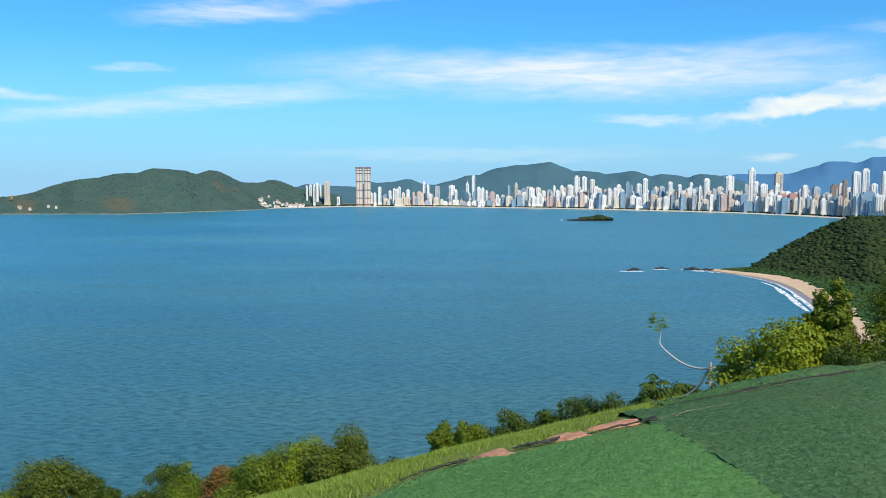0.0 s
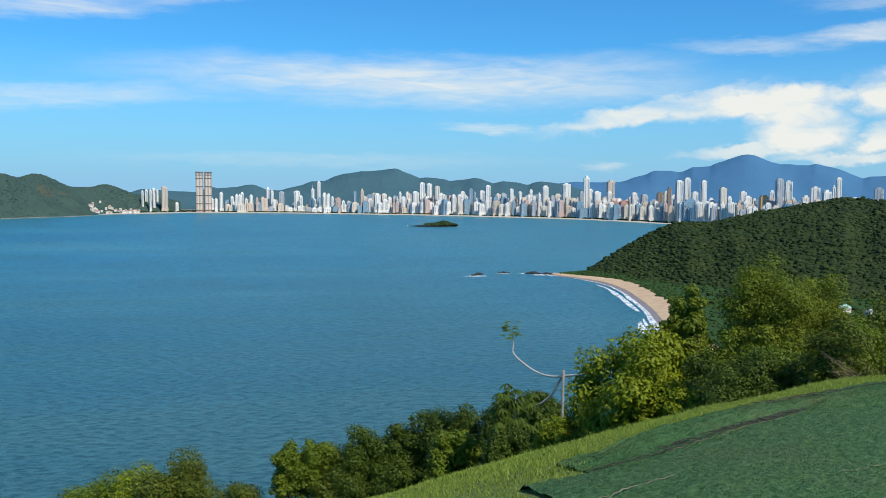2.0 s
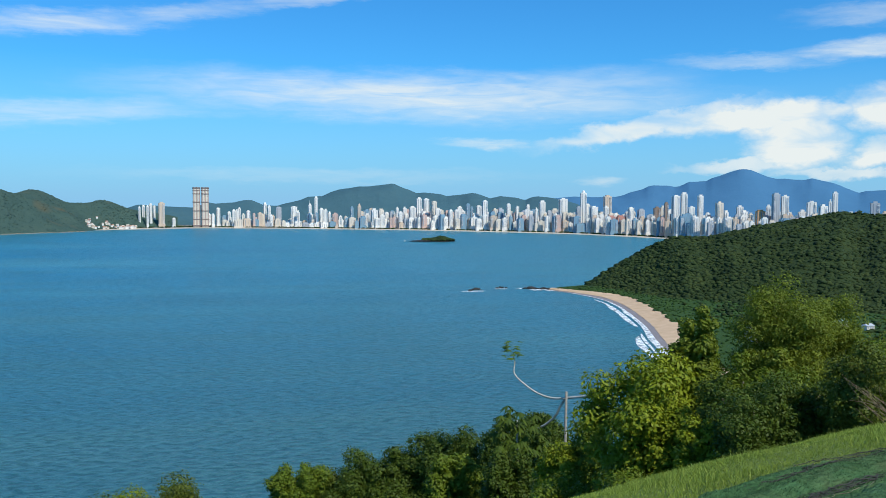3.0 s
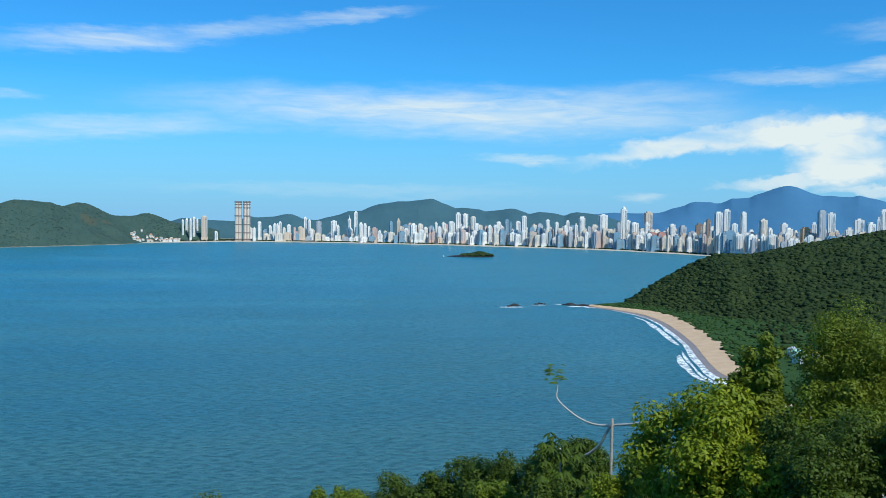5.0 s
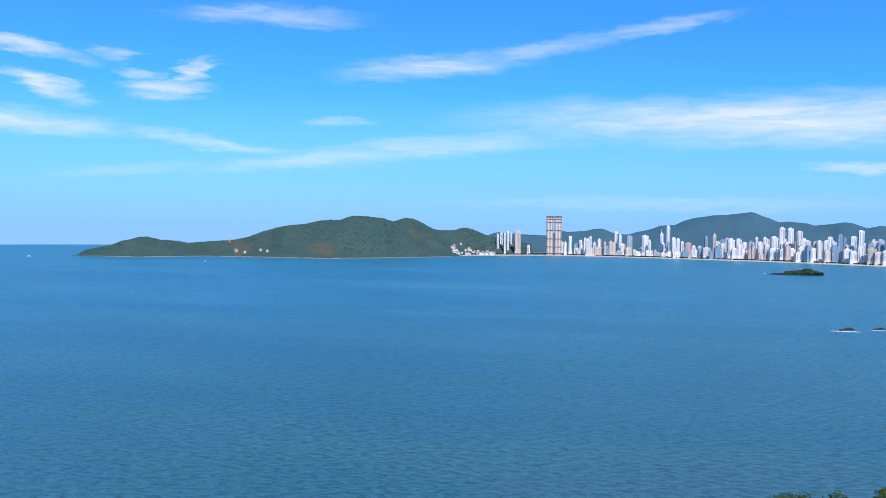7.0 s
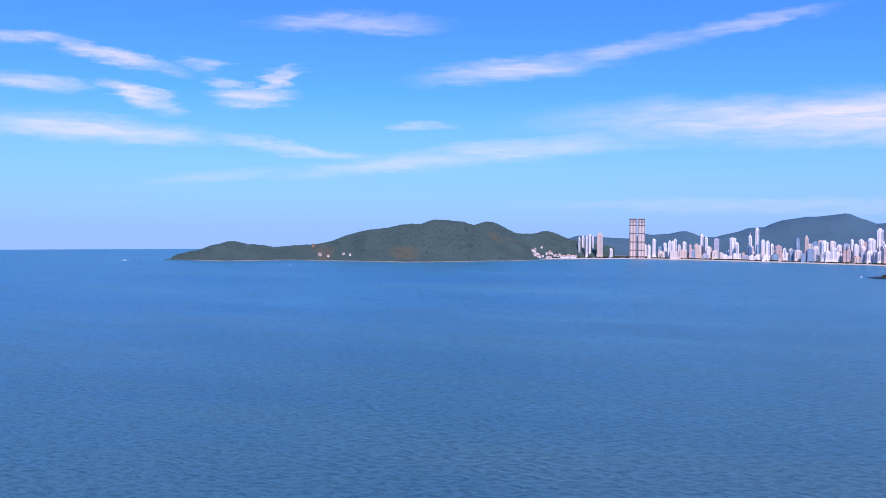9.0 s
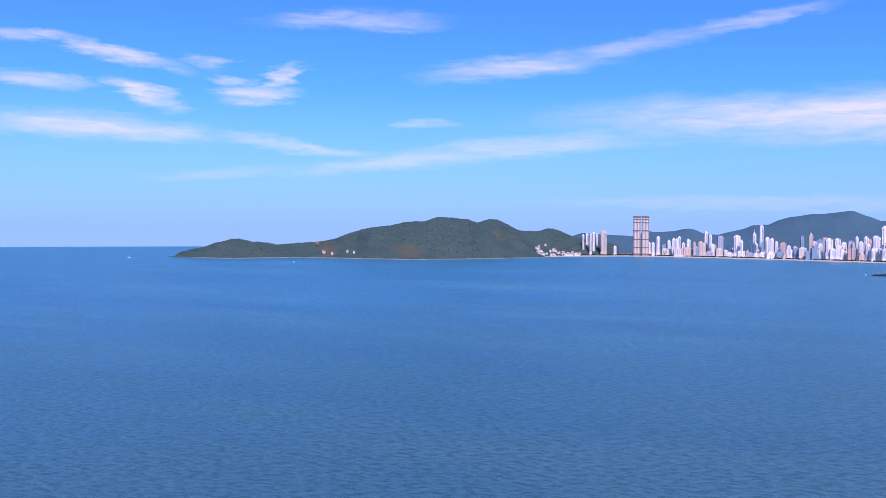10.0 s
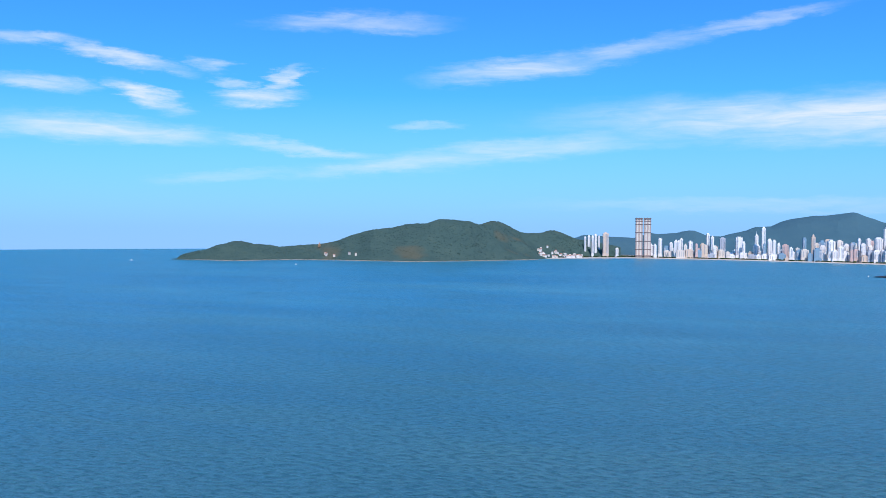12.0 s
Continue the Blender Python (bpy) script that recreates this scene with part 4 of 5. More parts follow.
turf_mat("turf_mat", -6, 1.6, lambda X: X * 0 - 1.5, curve_y(LEFT_EDGE, 3, 0.05), False, TURF_A, PILE_A, "bright green artificial turf mat lying on the crest", 110000, 31)
turf_mat("turf_mat", 1.6, 13, lambda X: X * 0 - 1.5, curve_y(CRACK, 6, 0.03), True, TURF_B, PILE_B, "dark green artificial turf mat with dusty patches", 190000, 32)
turf_mat("turf_mat", 2.0, 13, lambda X: curve_y(CRACK, 6, 0.03)(X) - 0.10 + 0.02 * np.abs(wobble(X, X * 0, 0.4, 9)), curve_y(OUTER, 8, 0.10), None, TURF_C, PILE_B, "faded torn strip of blue-green turf", 70000, 33, 0.12)


def net_line(line, x0, x1, seed, thick, off, name, mat, label, sway=0.05):
    """A crumpled, broken line of netting or a dry stem lying along an edge."""
    r = np.random.default_rng(int(seed) + 200)
    bits = []
    for strand in range(4 if mat is NET else 1):
        xs = np.arange(x0, x1, 0.03)
        ys = np.interp(xs, [p[0] for p in line], [p[1] for p in line]) + off + sway * wobble(xs, xs * 0, 0.35, seed + strand) + (strand - 1.5) * 0.018 * (mat is NET)
        ys = ys + r.normal(0, 0.006 + 0.25 * thick, len(xs))
        gap = wobble(xs, xs * 0, 0.3, seed + 4 + strand)
        rad = thick * 0.42 * np.clip(0.35 + gap, 0.02, 1.1) * r.uniform(0.6, 1.4, len(xs))
        zs = hill(xs, ys) + 0.034 + 0.010 * wobble(xs, ys, 0.35, 31) + 0.012 * wobble(xs, ys, 1.3, 33) + 0.6 * rad + r.normal(0, 0.004, len(xs))
        bits.append(tube(np.stack([xs, ys, zs], 1), np.maximum(rad, 0.0015), 5))
    return tagged(part(name, (*join(bits), False), mat), label, "netting" if mat is NET else "dry stem")


net_line(CRACK, 2.0, 12.5, 1, 0.009, 0.02, "torn_netting", NET, "crumpled black netting along the torn turf edge", 0.04)
net_line(CRACK, 2.6, 4.6, 4, 0.011, 0.10, "torn_netting", NET, "crumpled black netting along the torn turf edge", 0.08)
net_line(CRACK, 2.6, 9.5, 12, 0.010, -0.03, "fallen_twig", ROPE, "long dry stem lying along the turf edge", 0.04)
net_line(LEFT_EDGE, -0.3, 0.2, 7, 0.020, 0.09, "torn_netting", NET, "bunched black netting beside bare red earth", 0.06)
net_line(LEFT_EDGE, 0.52, 0.86, 8, 0.018, 0.13, "torn_netting", NET, "bunched black netting beside bare red earth", 0.06)
net_line(LEFT_EDGE, 1.08, 1.66, 10, 0.010, 0.10, "torn_netting", NET, "bunched black netting beside bare red earth", 0.05)
net_line([(1.5, 6.42), (1.8, 6.36)], 1.58, 1.70, 13, 0.016, 0, "torn_netting", NET, "small bunch of black netting on the turf corner", 0.03)
net_line(LEFT_EDGE, 0.55, 0.9, 9, 0.016, 0.22, "torn_netting", NET, "bunched black netting beside bare red earth", 0.05)
net_line([(2.6, 8.1), (3.66, 8.38), (4.13, 8.66), (5.2, 8.6)], 3.3, 4.7, 15, 0.014, 0, "torn_netting", NET, "crumpled black netting along the torn turf edge", 0.09)
net_line([(3.5, 8.5), (7, 9.1)], 3.9, 6.8, 18, 0.010, 0, "torn_netting", NET, "crumpled black netting along the torn turf edge", 0.12)
net_line([(1.5, 6.35), (2.3, 6.55)], 1.66, 2.3, 21, 0.008, 0, "fallen_twig", ROPE, "short dry stem on the turf", 0.02)
net_line([(3.0, 6.15), (4.2, 6.3)], 3.1, 3.9, 22, 0.008, 0, "fallen_twig", ROPE, "short dry stem on the turf", 0.03)


def bare_patch(cx, cy, rx, ry, turn, seed, lift=0.004):
    n, m = 40, 9
    a = np.linspace(0, 2 * math.pi, n)
    out = 1 + 0.30 * wobble(np.cos(a) * 2, np.sin(a) * 2, 1.0, seed) + 0.16 * wobble(np.cos(a) * 7, np.sin(a) * 7, 1.0, seed)
    q = np.linspace(0.001, 1, m)[:, None]
    x, y = q * out * rx * np.cos(a), q * out * ry * np.sin(a)
    c, s = math.cos(radians(turn)), math.sin(radians(turn))
    X, Y = cx + x * c - y * s, cy + x * s + y * c
    Z = hill(X, Y) + lift * (1 - q ** 3) + 0.022 + 0.012 * wobble(X, Y, 0.12, seed) - 0.04 * q ** 6
    v = np.stack([X, Y, Z], 2).reshape(-1, 3)
    tagged(part("bare_earth", (v, grid_faces(m, n)), EARTH), "bare red earth patch showing beside the turf", "earth patch", "bare earth patches")


bare_patch(0.36, 6.00, 0.17, 0.26, 20, 1)
bare_patch(0.95, 6.27, 0.16, 0.20, 10, 2)
bare_patch(1.38, 6.52, 0.24, 0.17, 15, 3)
bare_patch(3.47, 7.42, 0.16, 0.07, 12, 4)
bare_patch(3.95, 8.45, 0.14, 0.07, 20, 5)


def build_grass():
    r = np.random.default_rng(77)
    n = 900000
    x, y = r.uniform(-4.5, 12, n), r.uniform(4, 15.5, n)
    s = -0.65 * x + 0.76 * y
    lim = np.where(x < 1.55, np.interp(x, [p[0] for p in LEFT_EDGE], [p[1] for p in LEFT_EDGE]) + 0.12, np.interp(x, [p[0] for p in OUTER], [p[1] for p in OUTER]) - 0.10)
    lim = np.where((x > 1.5) & (x < 2.1), 7.2, lim)
    clear = np.ones(n, bool)
    for cx, cy, q in ((0.38, 6.02, 0.24), (0.95, 6.25, 0.2), (1.38, 6.52, 0.25)):
        clear &= np.hypot(x - cx, y - cy) > q
    thin = 0.55 + 0.45 * wobble(x, y, 0.5, 6)
    keep = (y > lim + 0.08 * wobble(x, y, 0.2, 3)) & (s < 12) & clear & (r.random(n) < 0.35 + 0.65 * thin) & (r.random(n) < np.clip((y - lim) / 0.5 + 0.25, 0.25, 1))
    x, y = x[keep], y[keep]
    h = (0.018 + 0.020 * np.clip(0.4 + wobble(x, y, 0.35, 8), 0, 1.5)) * r.uniform(0.7, 1.3, len(x))
    base = np.stack([x, y, hill(x, y) - 0.003], 1)
    v, f = blades(base, h, 0.0048, r)
    tagged(part("grass", (v, f), GRASS), "short yellow-green grass on the rim of the slope", "grass", kind="stuff")


build_grass()


# ================= trees and bushes on the slope =================
def leaves(centres, radii, counts, size, r, droop=0.0, slim=0.32):
    """Folded leaves round clump centres."""
    vs = []
    C = np.repeat(np.asarray(centres), counts, 0)
    R = np.repeat(np.asarray(radii), counts)
    n = len(C)
    d = r.normal(size=(n, 3))
    d /= np.linalg.norm(d, axis=1)[:, None]
    p = C + d * (R * np.where(r.random(n) < 0.8, r.normal(0.88, 0.16, n), r.random(n)))[:, None] * np.array([1, 1, 0.78])
    nrm = d * 1.0 + np.array([0, 0, 0.6]) + r.normal(0, 0.42, (n, 3))
    nrm /= np.linalg.norm(nrm, axis=1)[:, None]
    t = np.cross(nrm, r.normal(size=(n, 3)))
    t /= np.linalg.norm(t, axis=1)[:, None] + 1e-9
    t[:, 2] -= droop
    b = np.cross(nrm, t)
    L = (size * r.uniform(0.6, 1.35, n))[:, None]
    a0, a1 = p - t * L * 0.5, p + t * L * 0.5
    m = p + nrm * L * 0.06
    q = np.stack([a0, m + b * L * slim, a1, m - b * L * slim], 1).reshape(-1, 3)
    return q, np.arange(4 * n).reshape(n, 4)


def crown_clumps(r, rad, low, high, n, lean=0.0):
    """Clump centres filling an uneven crown between two heights."""
    out, size = [], []
    mid, half = (low + high) / 2, (high - low) / 2
    k = 0
    while len(out) < n and k < 6000:
        k += 1
        d = r.normal(size=3)
        d /= np.linalg.norm(d)
        q = r.random() ** 0.42
        shape = 1.0 - 0.25 * max(0, d[2])
        c = np.array([d[0] * rad * q * shape, d[1] * rad * q * shape, mid + d[2] * half * q])
        bump = 0.80 + 0.26 * math.sin(3.1 * math.atan2(d[1], d[0]) + rad * 7) + 0.15 * math.sin(7 * d[2] + rad * 3)
        if q < bump:
            out.append(c)
            size.append(rad * r.uniform(0.15, 0.34))
    return np.array(out), np.array(size)


def build_tree(name, base, high, rad, low, mat, label, category, n_clump, n_leaf, leaf, seed, group="", bark=None, slim=0.32):
    """Tapered trunk, limbs and a crown of leaves, standing at base; high and low are heights over it."""
    r = np.random.default_rng(seed)
    ob = thing(name, base, label, category, group)
    cen, siz = crown_clumps(r, rad, low, high - rad * 0.15, n_clump)
    n = 7
    tt = np.linspace(0, 1, n)
    bend = r.normal(0, 0.10 * rad, 2)
    trunk = np.stack([bend[0] * tt ** 2, bend[1] * tt ** 2, -0.25 + tt * (high * 0.78 + 0.25)], 1)
    v, f = tube(trunk, np.linspace(0.035 * high * 0.55 + 0.03, 0.018, n), 8)
    part("trunk", (v, f), bark or BARK, ob)
    for k in r.choice(len(cen), size=min(9, len(cen)), replace=False):
        c = cen[k]
        z0 = np.clip(c[2] - 0.5 * np.hypot(c[0], c[1]) - 0.15, high * 0.12, high * 0.7)
        u = np.clip(z0 / (high * 0.78), 0, 1)
        s0 = np.array([bend[0] * u * u, bend[1] * u * u, z0])
        m = (s0 + c) / 2 + np.array([0, 0, -0.08 * rad])
        q = np.linspace(0, 1, 6)[:, None]
        pts = (1 - q) ** 2 * s0 + 2 * q * (1 - q) * m + q * q * c
        v, f = tube(pts, np.linspace(0.012 * high * 0.5 + 0.012, 0.006, 6), 6)
        part("limb", (v, f), bark or BARK, ob)
    counts = np.maximum(8, (n_leaf * siz ** 2 / (siz ** 2).sum()).astype(int))
    v, f = leaves(cen, siz, counts, leaf, r, 0.12, slim)
    part("crown", (v, f), mat, ob)
    return ob


def stand(x, y, top, rad, mat, label, category="tree", leaf=0.11, seed=1, dense=1.0, low=None, name="tree", slim=0.32):
    g = float(hill(x, y)) - 0.05
    high = max(top - g, 1.2)
    lo = max(0.25, high - 3.0 * rad) if low is None else max(0.2, high - low)
    area = rad * (high - lo)
    clumps = int(np.clip(40 + 18 * area, 44, 170))
    return build_tree(name, (x, y, g), high, rad, lo, mat, label, category, clumps, int(dense * 2600 * area * (0.12 / leaf) ** 1.6 + 500), leaf, seed, "", None, slim)


# the trees beside the take-off
stand(10.25, 25.0, 116.35, 1.95, LEAF_BRIGHT, "broad tree with bright yellow-green leaves on the slope", seed=1, leaf=0.135, dense=1.9, low=5.4, slim=0.24)
stand(11.9, 25.2, 117.15, 0.78, LEAF_FEATHER, "narrow upright tree with mid-green leaves", seed=2, leaf=0.105, dense=1.5, low=4.5)
stand(11.3, 25.5, 116.00, 0.45, LEAF_DARK, "slim dark-leaved tree beside a taller one", seed=22, leaf=0.088)
stand(14.9, 25.8, 118.05, 1.65, LEAF_FEATHER, "feathery tall tree with fine mid-green leaves", seed=3, leaf=0.088, dense=1.5, low=4.5, slim=0.2)
stand(16.8, 26.2, 117.55, 1.35, LEAF_FEATHER, "feathery tree with fine green leaves", seed=4, leaf=0.088, dense=1.4, low=4.5, slim=0.2)
stand(12.6, 19.2, 117.10, 0.95, LEAF_OLIVE, "olive-green shrub at the rim of the slope", "shrub", seed=5, leaf=0.064, dense=1.1, name="shrub")
stand(14.4, 20.6, 117.00, 1.30, LEAF_MID, "mid-green shrub at the rim of the slope", "shrub", seed=51, leaf=0.064, dense=1.0, name="shrub")
stand(11.2, 22.4, 115.80, 1.15, LEAF_DARK, "dark shaded tree between two brighter ones", seed=6, leaf=0.080, dense=1.1)
stand(11.9, 20.9, 116.10, 1.25, LEAF_DARK, "dense dark green shrub", "shrub", seed=7, leaf=0.072, dense=1.1, name="shrub")
stand(10.2, 21.6, 114.90, 0.75, LEAF_BRIGHT, "small bright green sapling", "shrub", seed=8, leaf=0.096, name="shrub")
stand(13.2, 22.3, 115.95, 1.25, LEAF_MID, "dense rounded green shrub on the slope", "shrub", seed=9, leaf=0.072, dense=1.1, name="shrub")
stand(16.5, 22.0, 117.40, 1.60, LEAF_OLIVE, "olive-green tree at the rim of the slope", seed=52, leaf=0.072)
stand(19.0, 23.5, 117.50, 1.80, LEAF_MID, "mid-green tree at the rim of the slope", seed=53, leaf=0.072)
stand(10.6, 30.1, 112.90, 1.10, LEAF_MID, "green tree standing lower on the slope", seed=10, leaf=0.096)
stand(9.7, 30.5, 111.90, 1.00, LEAF_BRIGHT, "light green bush on the slope", "shrub", seed=11, leaf=0.096, name="shrub")
stand(11.8, 39.2, 109.90, 1.05, LEAF_DARK, "dark green tree lower on the slope", seed=12, leaf=0.120)
stand(9.5, 45.0, 108.20, 1.90, LEAF_DARK, "dark round-headed tree lower on the slope", seed=13, leaf=0.128, dense=1.9)
stand(7.6, 45.4, 108.15, 2.56, LEAF_DARK, "dark round-headed tree lower on the slope", seed=14, leaf=0.128, dense=1.9)
stand(5.8, 45.7, 107.45, 2.05, LEAF_DARK, "dark green tree lower on the slope", seed=15, leaf=0.128, dense=1.9)
stand(4.0, 45.9, 107.25, 2.18, LEAF_DARK, "dark green tree lower on the slope", seed=16, leaf=0.128, dense=1.9)
stand(1.4, 46.1, 106.75, 1.22, LEAF_MID, "slender mid-green tree lower on the slope", seed=17, leaf=0.128, dense=1.9)
stand(0.1, 46.1, 106.55, 1.22, LEAF_MID, "slender mid-green tree lower on the slope", seed=18, leaf=0.128, dense=1.9)
stand(-5.8, 48.2, 105.35, 3.20, LEAF_OLIVE, "broad olive-green tree lower on the slope", seed=19, leaf=0.136, dense=1.9)
stand(-10.8, 52.9, 103.75, 3.84, LEAF_MID, "broad mid-green tree lower on the slope", seed=20, leaf=0.144, dense=1.9)
stand(-14.7, 55.1, 101.05, 1.54, LEAF_RUST, "shrub with rust-brown dying leaves", "shrub", seed=21, leaf=0.144, dense=1.9, name="shrub")
stand(-20.1, 58.6, 100.15, 3.33, LEAF_DARK, "dark green tree lower on the slope", seed=23, leaf=0.144, dense=1.9)
stand(-24.4, 57.0, 99.65, 1.79, LEAF_DARK, "dark green tree lower on the slope", seed=24, leaf=0.144, dense=1.9)
stand(-27.2, 56.0, 101.15, 4.48, LEAF_OLIVE, "broad olive-green tree lower on the slope", seed=25, leaf=0.152, dense=1.9)

stand(2.7, 46.3, 106.55, 2.05, LEAF_OLIVE, "olive-green tree lower on the slope", seed=26, leaf=0.128, dense=1.9)
stand(-2.6, 47.0, 104.35, 2.0, LEAF_OLIVE, "olive-green tree lower on the slope", seed=27, leaf=0.136, dense=1.9)
stand(-8.3, 50.0, 104.45, 2.94, LEAF_BRIGHT, "light green tree lower on the slope", seed=28, leaf=0.136, dense=1.9)
stand(-13.0, 53.5, 101.85, 2.94, LEAF_MID, "mid-green tree lower on the slope", seed=29, leaf=0.144, dense=1.9)
stand(-17.5, 57.0, 100.65, 2.94, LEAF_MID, "mid-green tree lower on the slope", seed=30, leaf=0.144, dense=1.9)
stand(-31.5, 55.0, 100.15, 3.58, LEAF_MID, "broad mid-green tree lower on the slope", seed=31, leaf=0.144, dense=1.9)
stand(11.2, 43.0, 109.50, 1.50, LEAF_DARK, "dark green tree lower on the slope", seed=32, leaf=0.128, dense=1.9)
stand(13.8, 45.9, 109.20, 1.60, LEAF_DARK, "dark green tree lower on the slope", seed=33, leaf=0.128, dense=1.9)
stand(9.2, 36.5, 110.00, 1.30, LEAF_DARK, "dark green bush below the fingered leaves", "shrub", seed=34, leaf=0.112, name="shrub")
stand(11.3, 36.3, 109.60, 1.20, LEAF_MID, "mid-green bush beside the wooden post", "shrub", seed=35, leaf=0.112, name="shrub")
stand(12.7, 35.6, 109.70, 1.20, LEAF_MID, "mid-green bush beside the wooden post", "shrub", seed=36, leaf=0.112, name="shrub")
stand(7.9, 41.0, 108.60, 1.40, LEAF_MID, "mid-green bush lower on the slope", "shrub", seed=37, leaf=0.120, dense=1.9, name="shrub")

stand(10.7, 20.4, 115.70, 1.20, LEAF_DARK, "dense dark green shrub below the rim", "shrub", seed=38, leaf=0.072, name="shrub")
stand(9.6, 19.8, 114.10, 0.90, LEAF_DARK, "dense dark green shrub below the rim", "shrub", seed=39, leaf=0.072, name="shrub")
stand(8.6, 22.5, 113.60, 1.10, LEAF_MID, "mid-green shrub below the rim", "shrub", seed=40, leaf=0.080, name="shrub")
stand(8.0, 26.0, 112.40, 1.20, LEAF_MID, "mid-green shrub below the rim", "shrub", seed=41, leaf=0.088, name="shrub")
stand(12.9, 24.4, 115.85, 1.15, LEAF_MID, "mid-green tree between two taller ones", seed=42, leaf=0.085, dense=1.3)
stand(12.7, 26.6, 116.25, 0.85, LEAF_MID, "mid-green tree behind a narrow upright one", seed=44, leaf=0.09, dense=1.4)
stand(14.0, 25.0, 116.2, 1.1, LEAF_FEATHER, "mid-green tree between two taller ones", seed=43, leaf=0.085, dense=1.3)


def big_leaf_tree(x, y, top, rad):
    """A tree with long drooping hand-shaped leaves."""
    g = float(hill(x, y)) - 0.05
    r = np.random.default_rng(61)
    ob = thing("cecropia_tree", (x, y, g), "dark green tree with large drooping fingered leaves", "tree")
    h = top - g
    v, f = tube([(0, 0, -0.2), (0.1, 0, h * 0.5), (0.05, 0.05, h * 0.92)], [0.09, 0.07, 0.03], 8)
    part("trunk", (v, f), PALE_BARK, ob)
    vs, fs, n = [], [], 0
    for k in range(46):
        a, z = r.uniform(0, 6.283), h - 0.25 - 1.7 * r.random() ** 1.3
        q = rad * r.uniform(0.25, 1.0) * (0.55 + 0.45 * (h - z))
        c = np.array([q * math.cos(a), q * math.sin(a), z])
        for m in range(8):
            b = a + (m - 3.5) * 0.62
            L = r.uniform(0.30, 0.46)
            d = np.array([math.cos(b), math.sin(b), -0.55])
            s = np.array([-math.sin(b), math.cos(b), 0]) * 0.06
            vs += [c, c + d * L * 0.5 + s, c + d * L + np.array([0, 0, -0.08]), c + d * L * 0.5 - s]
            fs.append([n, n + 1, n + 2, n + 3])
            n += 4
    part("crown", (np.array(vs), fs), LEAF_DARK, ob)


big_leaf_tree(10.0, 37.7, 111.2, 1.25)


def leaning_tree():
    """The pale bare trunk that hangs out over the slope and turns up to one tuft of leaves."""
    base = np.array([12.31, 37.91, EYE - 8.75])
    ob = thing("leaning_tree", base, "thin pale leaning tree with one tuft of leaves", "tree")

    def way(pts, r0, r1, name):
        p = np.array(pts) + np.array([0, 0, EYE]) - base
        t = np.linspace(0, 1, len(p))
        s = np.linspace(0, 1, 26)
        q = np.stack([smooth(np.interp(s, t, p[:, k]), 1) for k in range(3)], 1)
        q[0], q[-1] = p[0], p[-1]
        v, f = tube(q, np.linspace(r0, r1, 26), 8)
        return part(name, (v, f), PALE_BARK, ob)

    way([(13.64, 35.92, -8.07), (13.16, 36.65, -8.34), (12.76, 37.33, -8.58), (12.31, 37.91, -8.73), (12.05, 38.32, -8.86), (11.66, 38.76, -8.87), (11.28, 39.3, -8.74), (10.88, 39.83, -8.42), (10.66, 40.1, -8.2), (10.53, 40.24, -7.96), (10.66, 40.26, -7.59), (10.55, 40.34, -7.17)], 0.060, 0.026, "trunk")
    way([(11.05, 39.57, -10.54), (11.34, 39.17, -10.42), (11.6, 38.78, -10.19), (11.85, 38.49, -9.86), (12.03, 38.22, -9.49), (12.11, 38.09, -9.15), (12.29, 37.92, -8.75)], 0.050, 0.060, "limb")
    r = np.random.default_rng(5)
    top = np.array([10.56, 40.35, EYE - 6.98]) - base
    vs, fs, n = [], [], 0
    for k in range(30):
        a = r.uniform(0, 6.283)
        c = top + np.array([0.30 * math.cos(a), 0.30 * math.sin(a), r.uniform(-0.35, 0.40)]) * r.uniform(0.35, 1.5)
        for m in range(6):
            b = a + (m - 2.5) * 0.7
            d = np.array([math.cos(b), math.sin(b), -0.35])
            s = np.array([-math.sin(b), math.cos(b), 0.0]) * 0.045
            L = r.uniform(0.15, 0.27)
            vs += [c, c + d * L * 0.5 + s, c + d * L, c + d * L * 0.5 - s]
            fs.append([n, n + 1, n + 2, n + 3])
            n += 4
    part("crown", (np.array(vs), fs), LEAF_MID, ob)
    post = thing("wooden_post", (12.3, 37.82, float(hill(12.3, 37.82))), "weathered grey wooden post carrying the leaning tree", "post")
    h = EYE - 8.43 - float(hill(12.3, 37.82))
    v, f = tube([(-0.06, 0, -0.3), (-0.03, 0, h * 0.5), (0, 0, h - 0.02), (0, 0, h)], [0.07, 0.065, 0.06, 0.045], 9)
    part("shaft", (v, f), POST_WOOD, post)
    v, f = tube([(-0.15, -0.02, h - 0.32), (0.15, -0.02, h - 0.30)], [0.03, 0.03], 6)
    part("peg", (v, f), POST_WOOD, post)


leaning_tree()


def dry_shrub(x, y, h, seed):
    g = float(hill(x, y)) - 0.05
    r = np.random.default_rng(seed)
    ob = thing("dry_shrub", (x, y, g), "leafless dry shrub of brown twigs", "shrub")
    for k in range(42):
        a, l = r.uniform(2.2, 5.2), h * r.uniform(0.6, 1.1)
        e = np.array([math.cos(a) * 0.95, math.sin(a) * 0.5, r.uniform(0.45, 1.0)]) * l
        q = np.linspace(0, 1, 6)[:, None]
        pts = q * e + q * (1 - q) * (r.normal(0, 0.3, 3) + np.array([0, 0, 0.35]))
        v, f = tube(pts, np.linspace(0.010, 0.003, 6), 4)
        part("twig", (v, f), DRY_TWIG, ob)


dry_shrub(12.6, 17.6, 1.7, 3)
dry_shrub(11.0, 23.4, 1.2, 4)


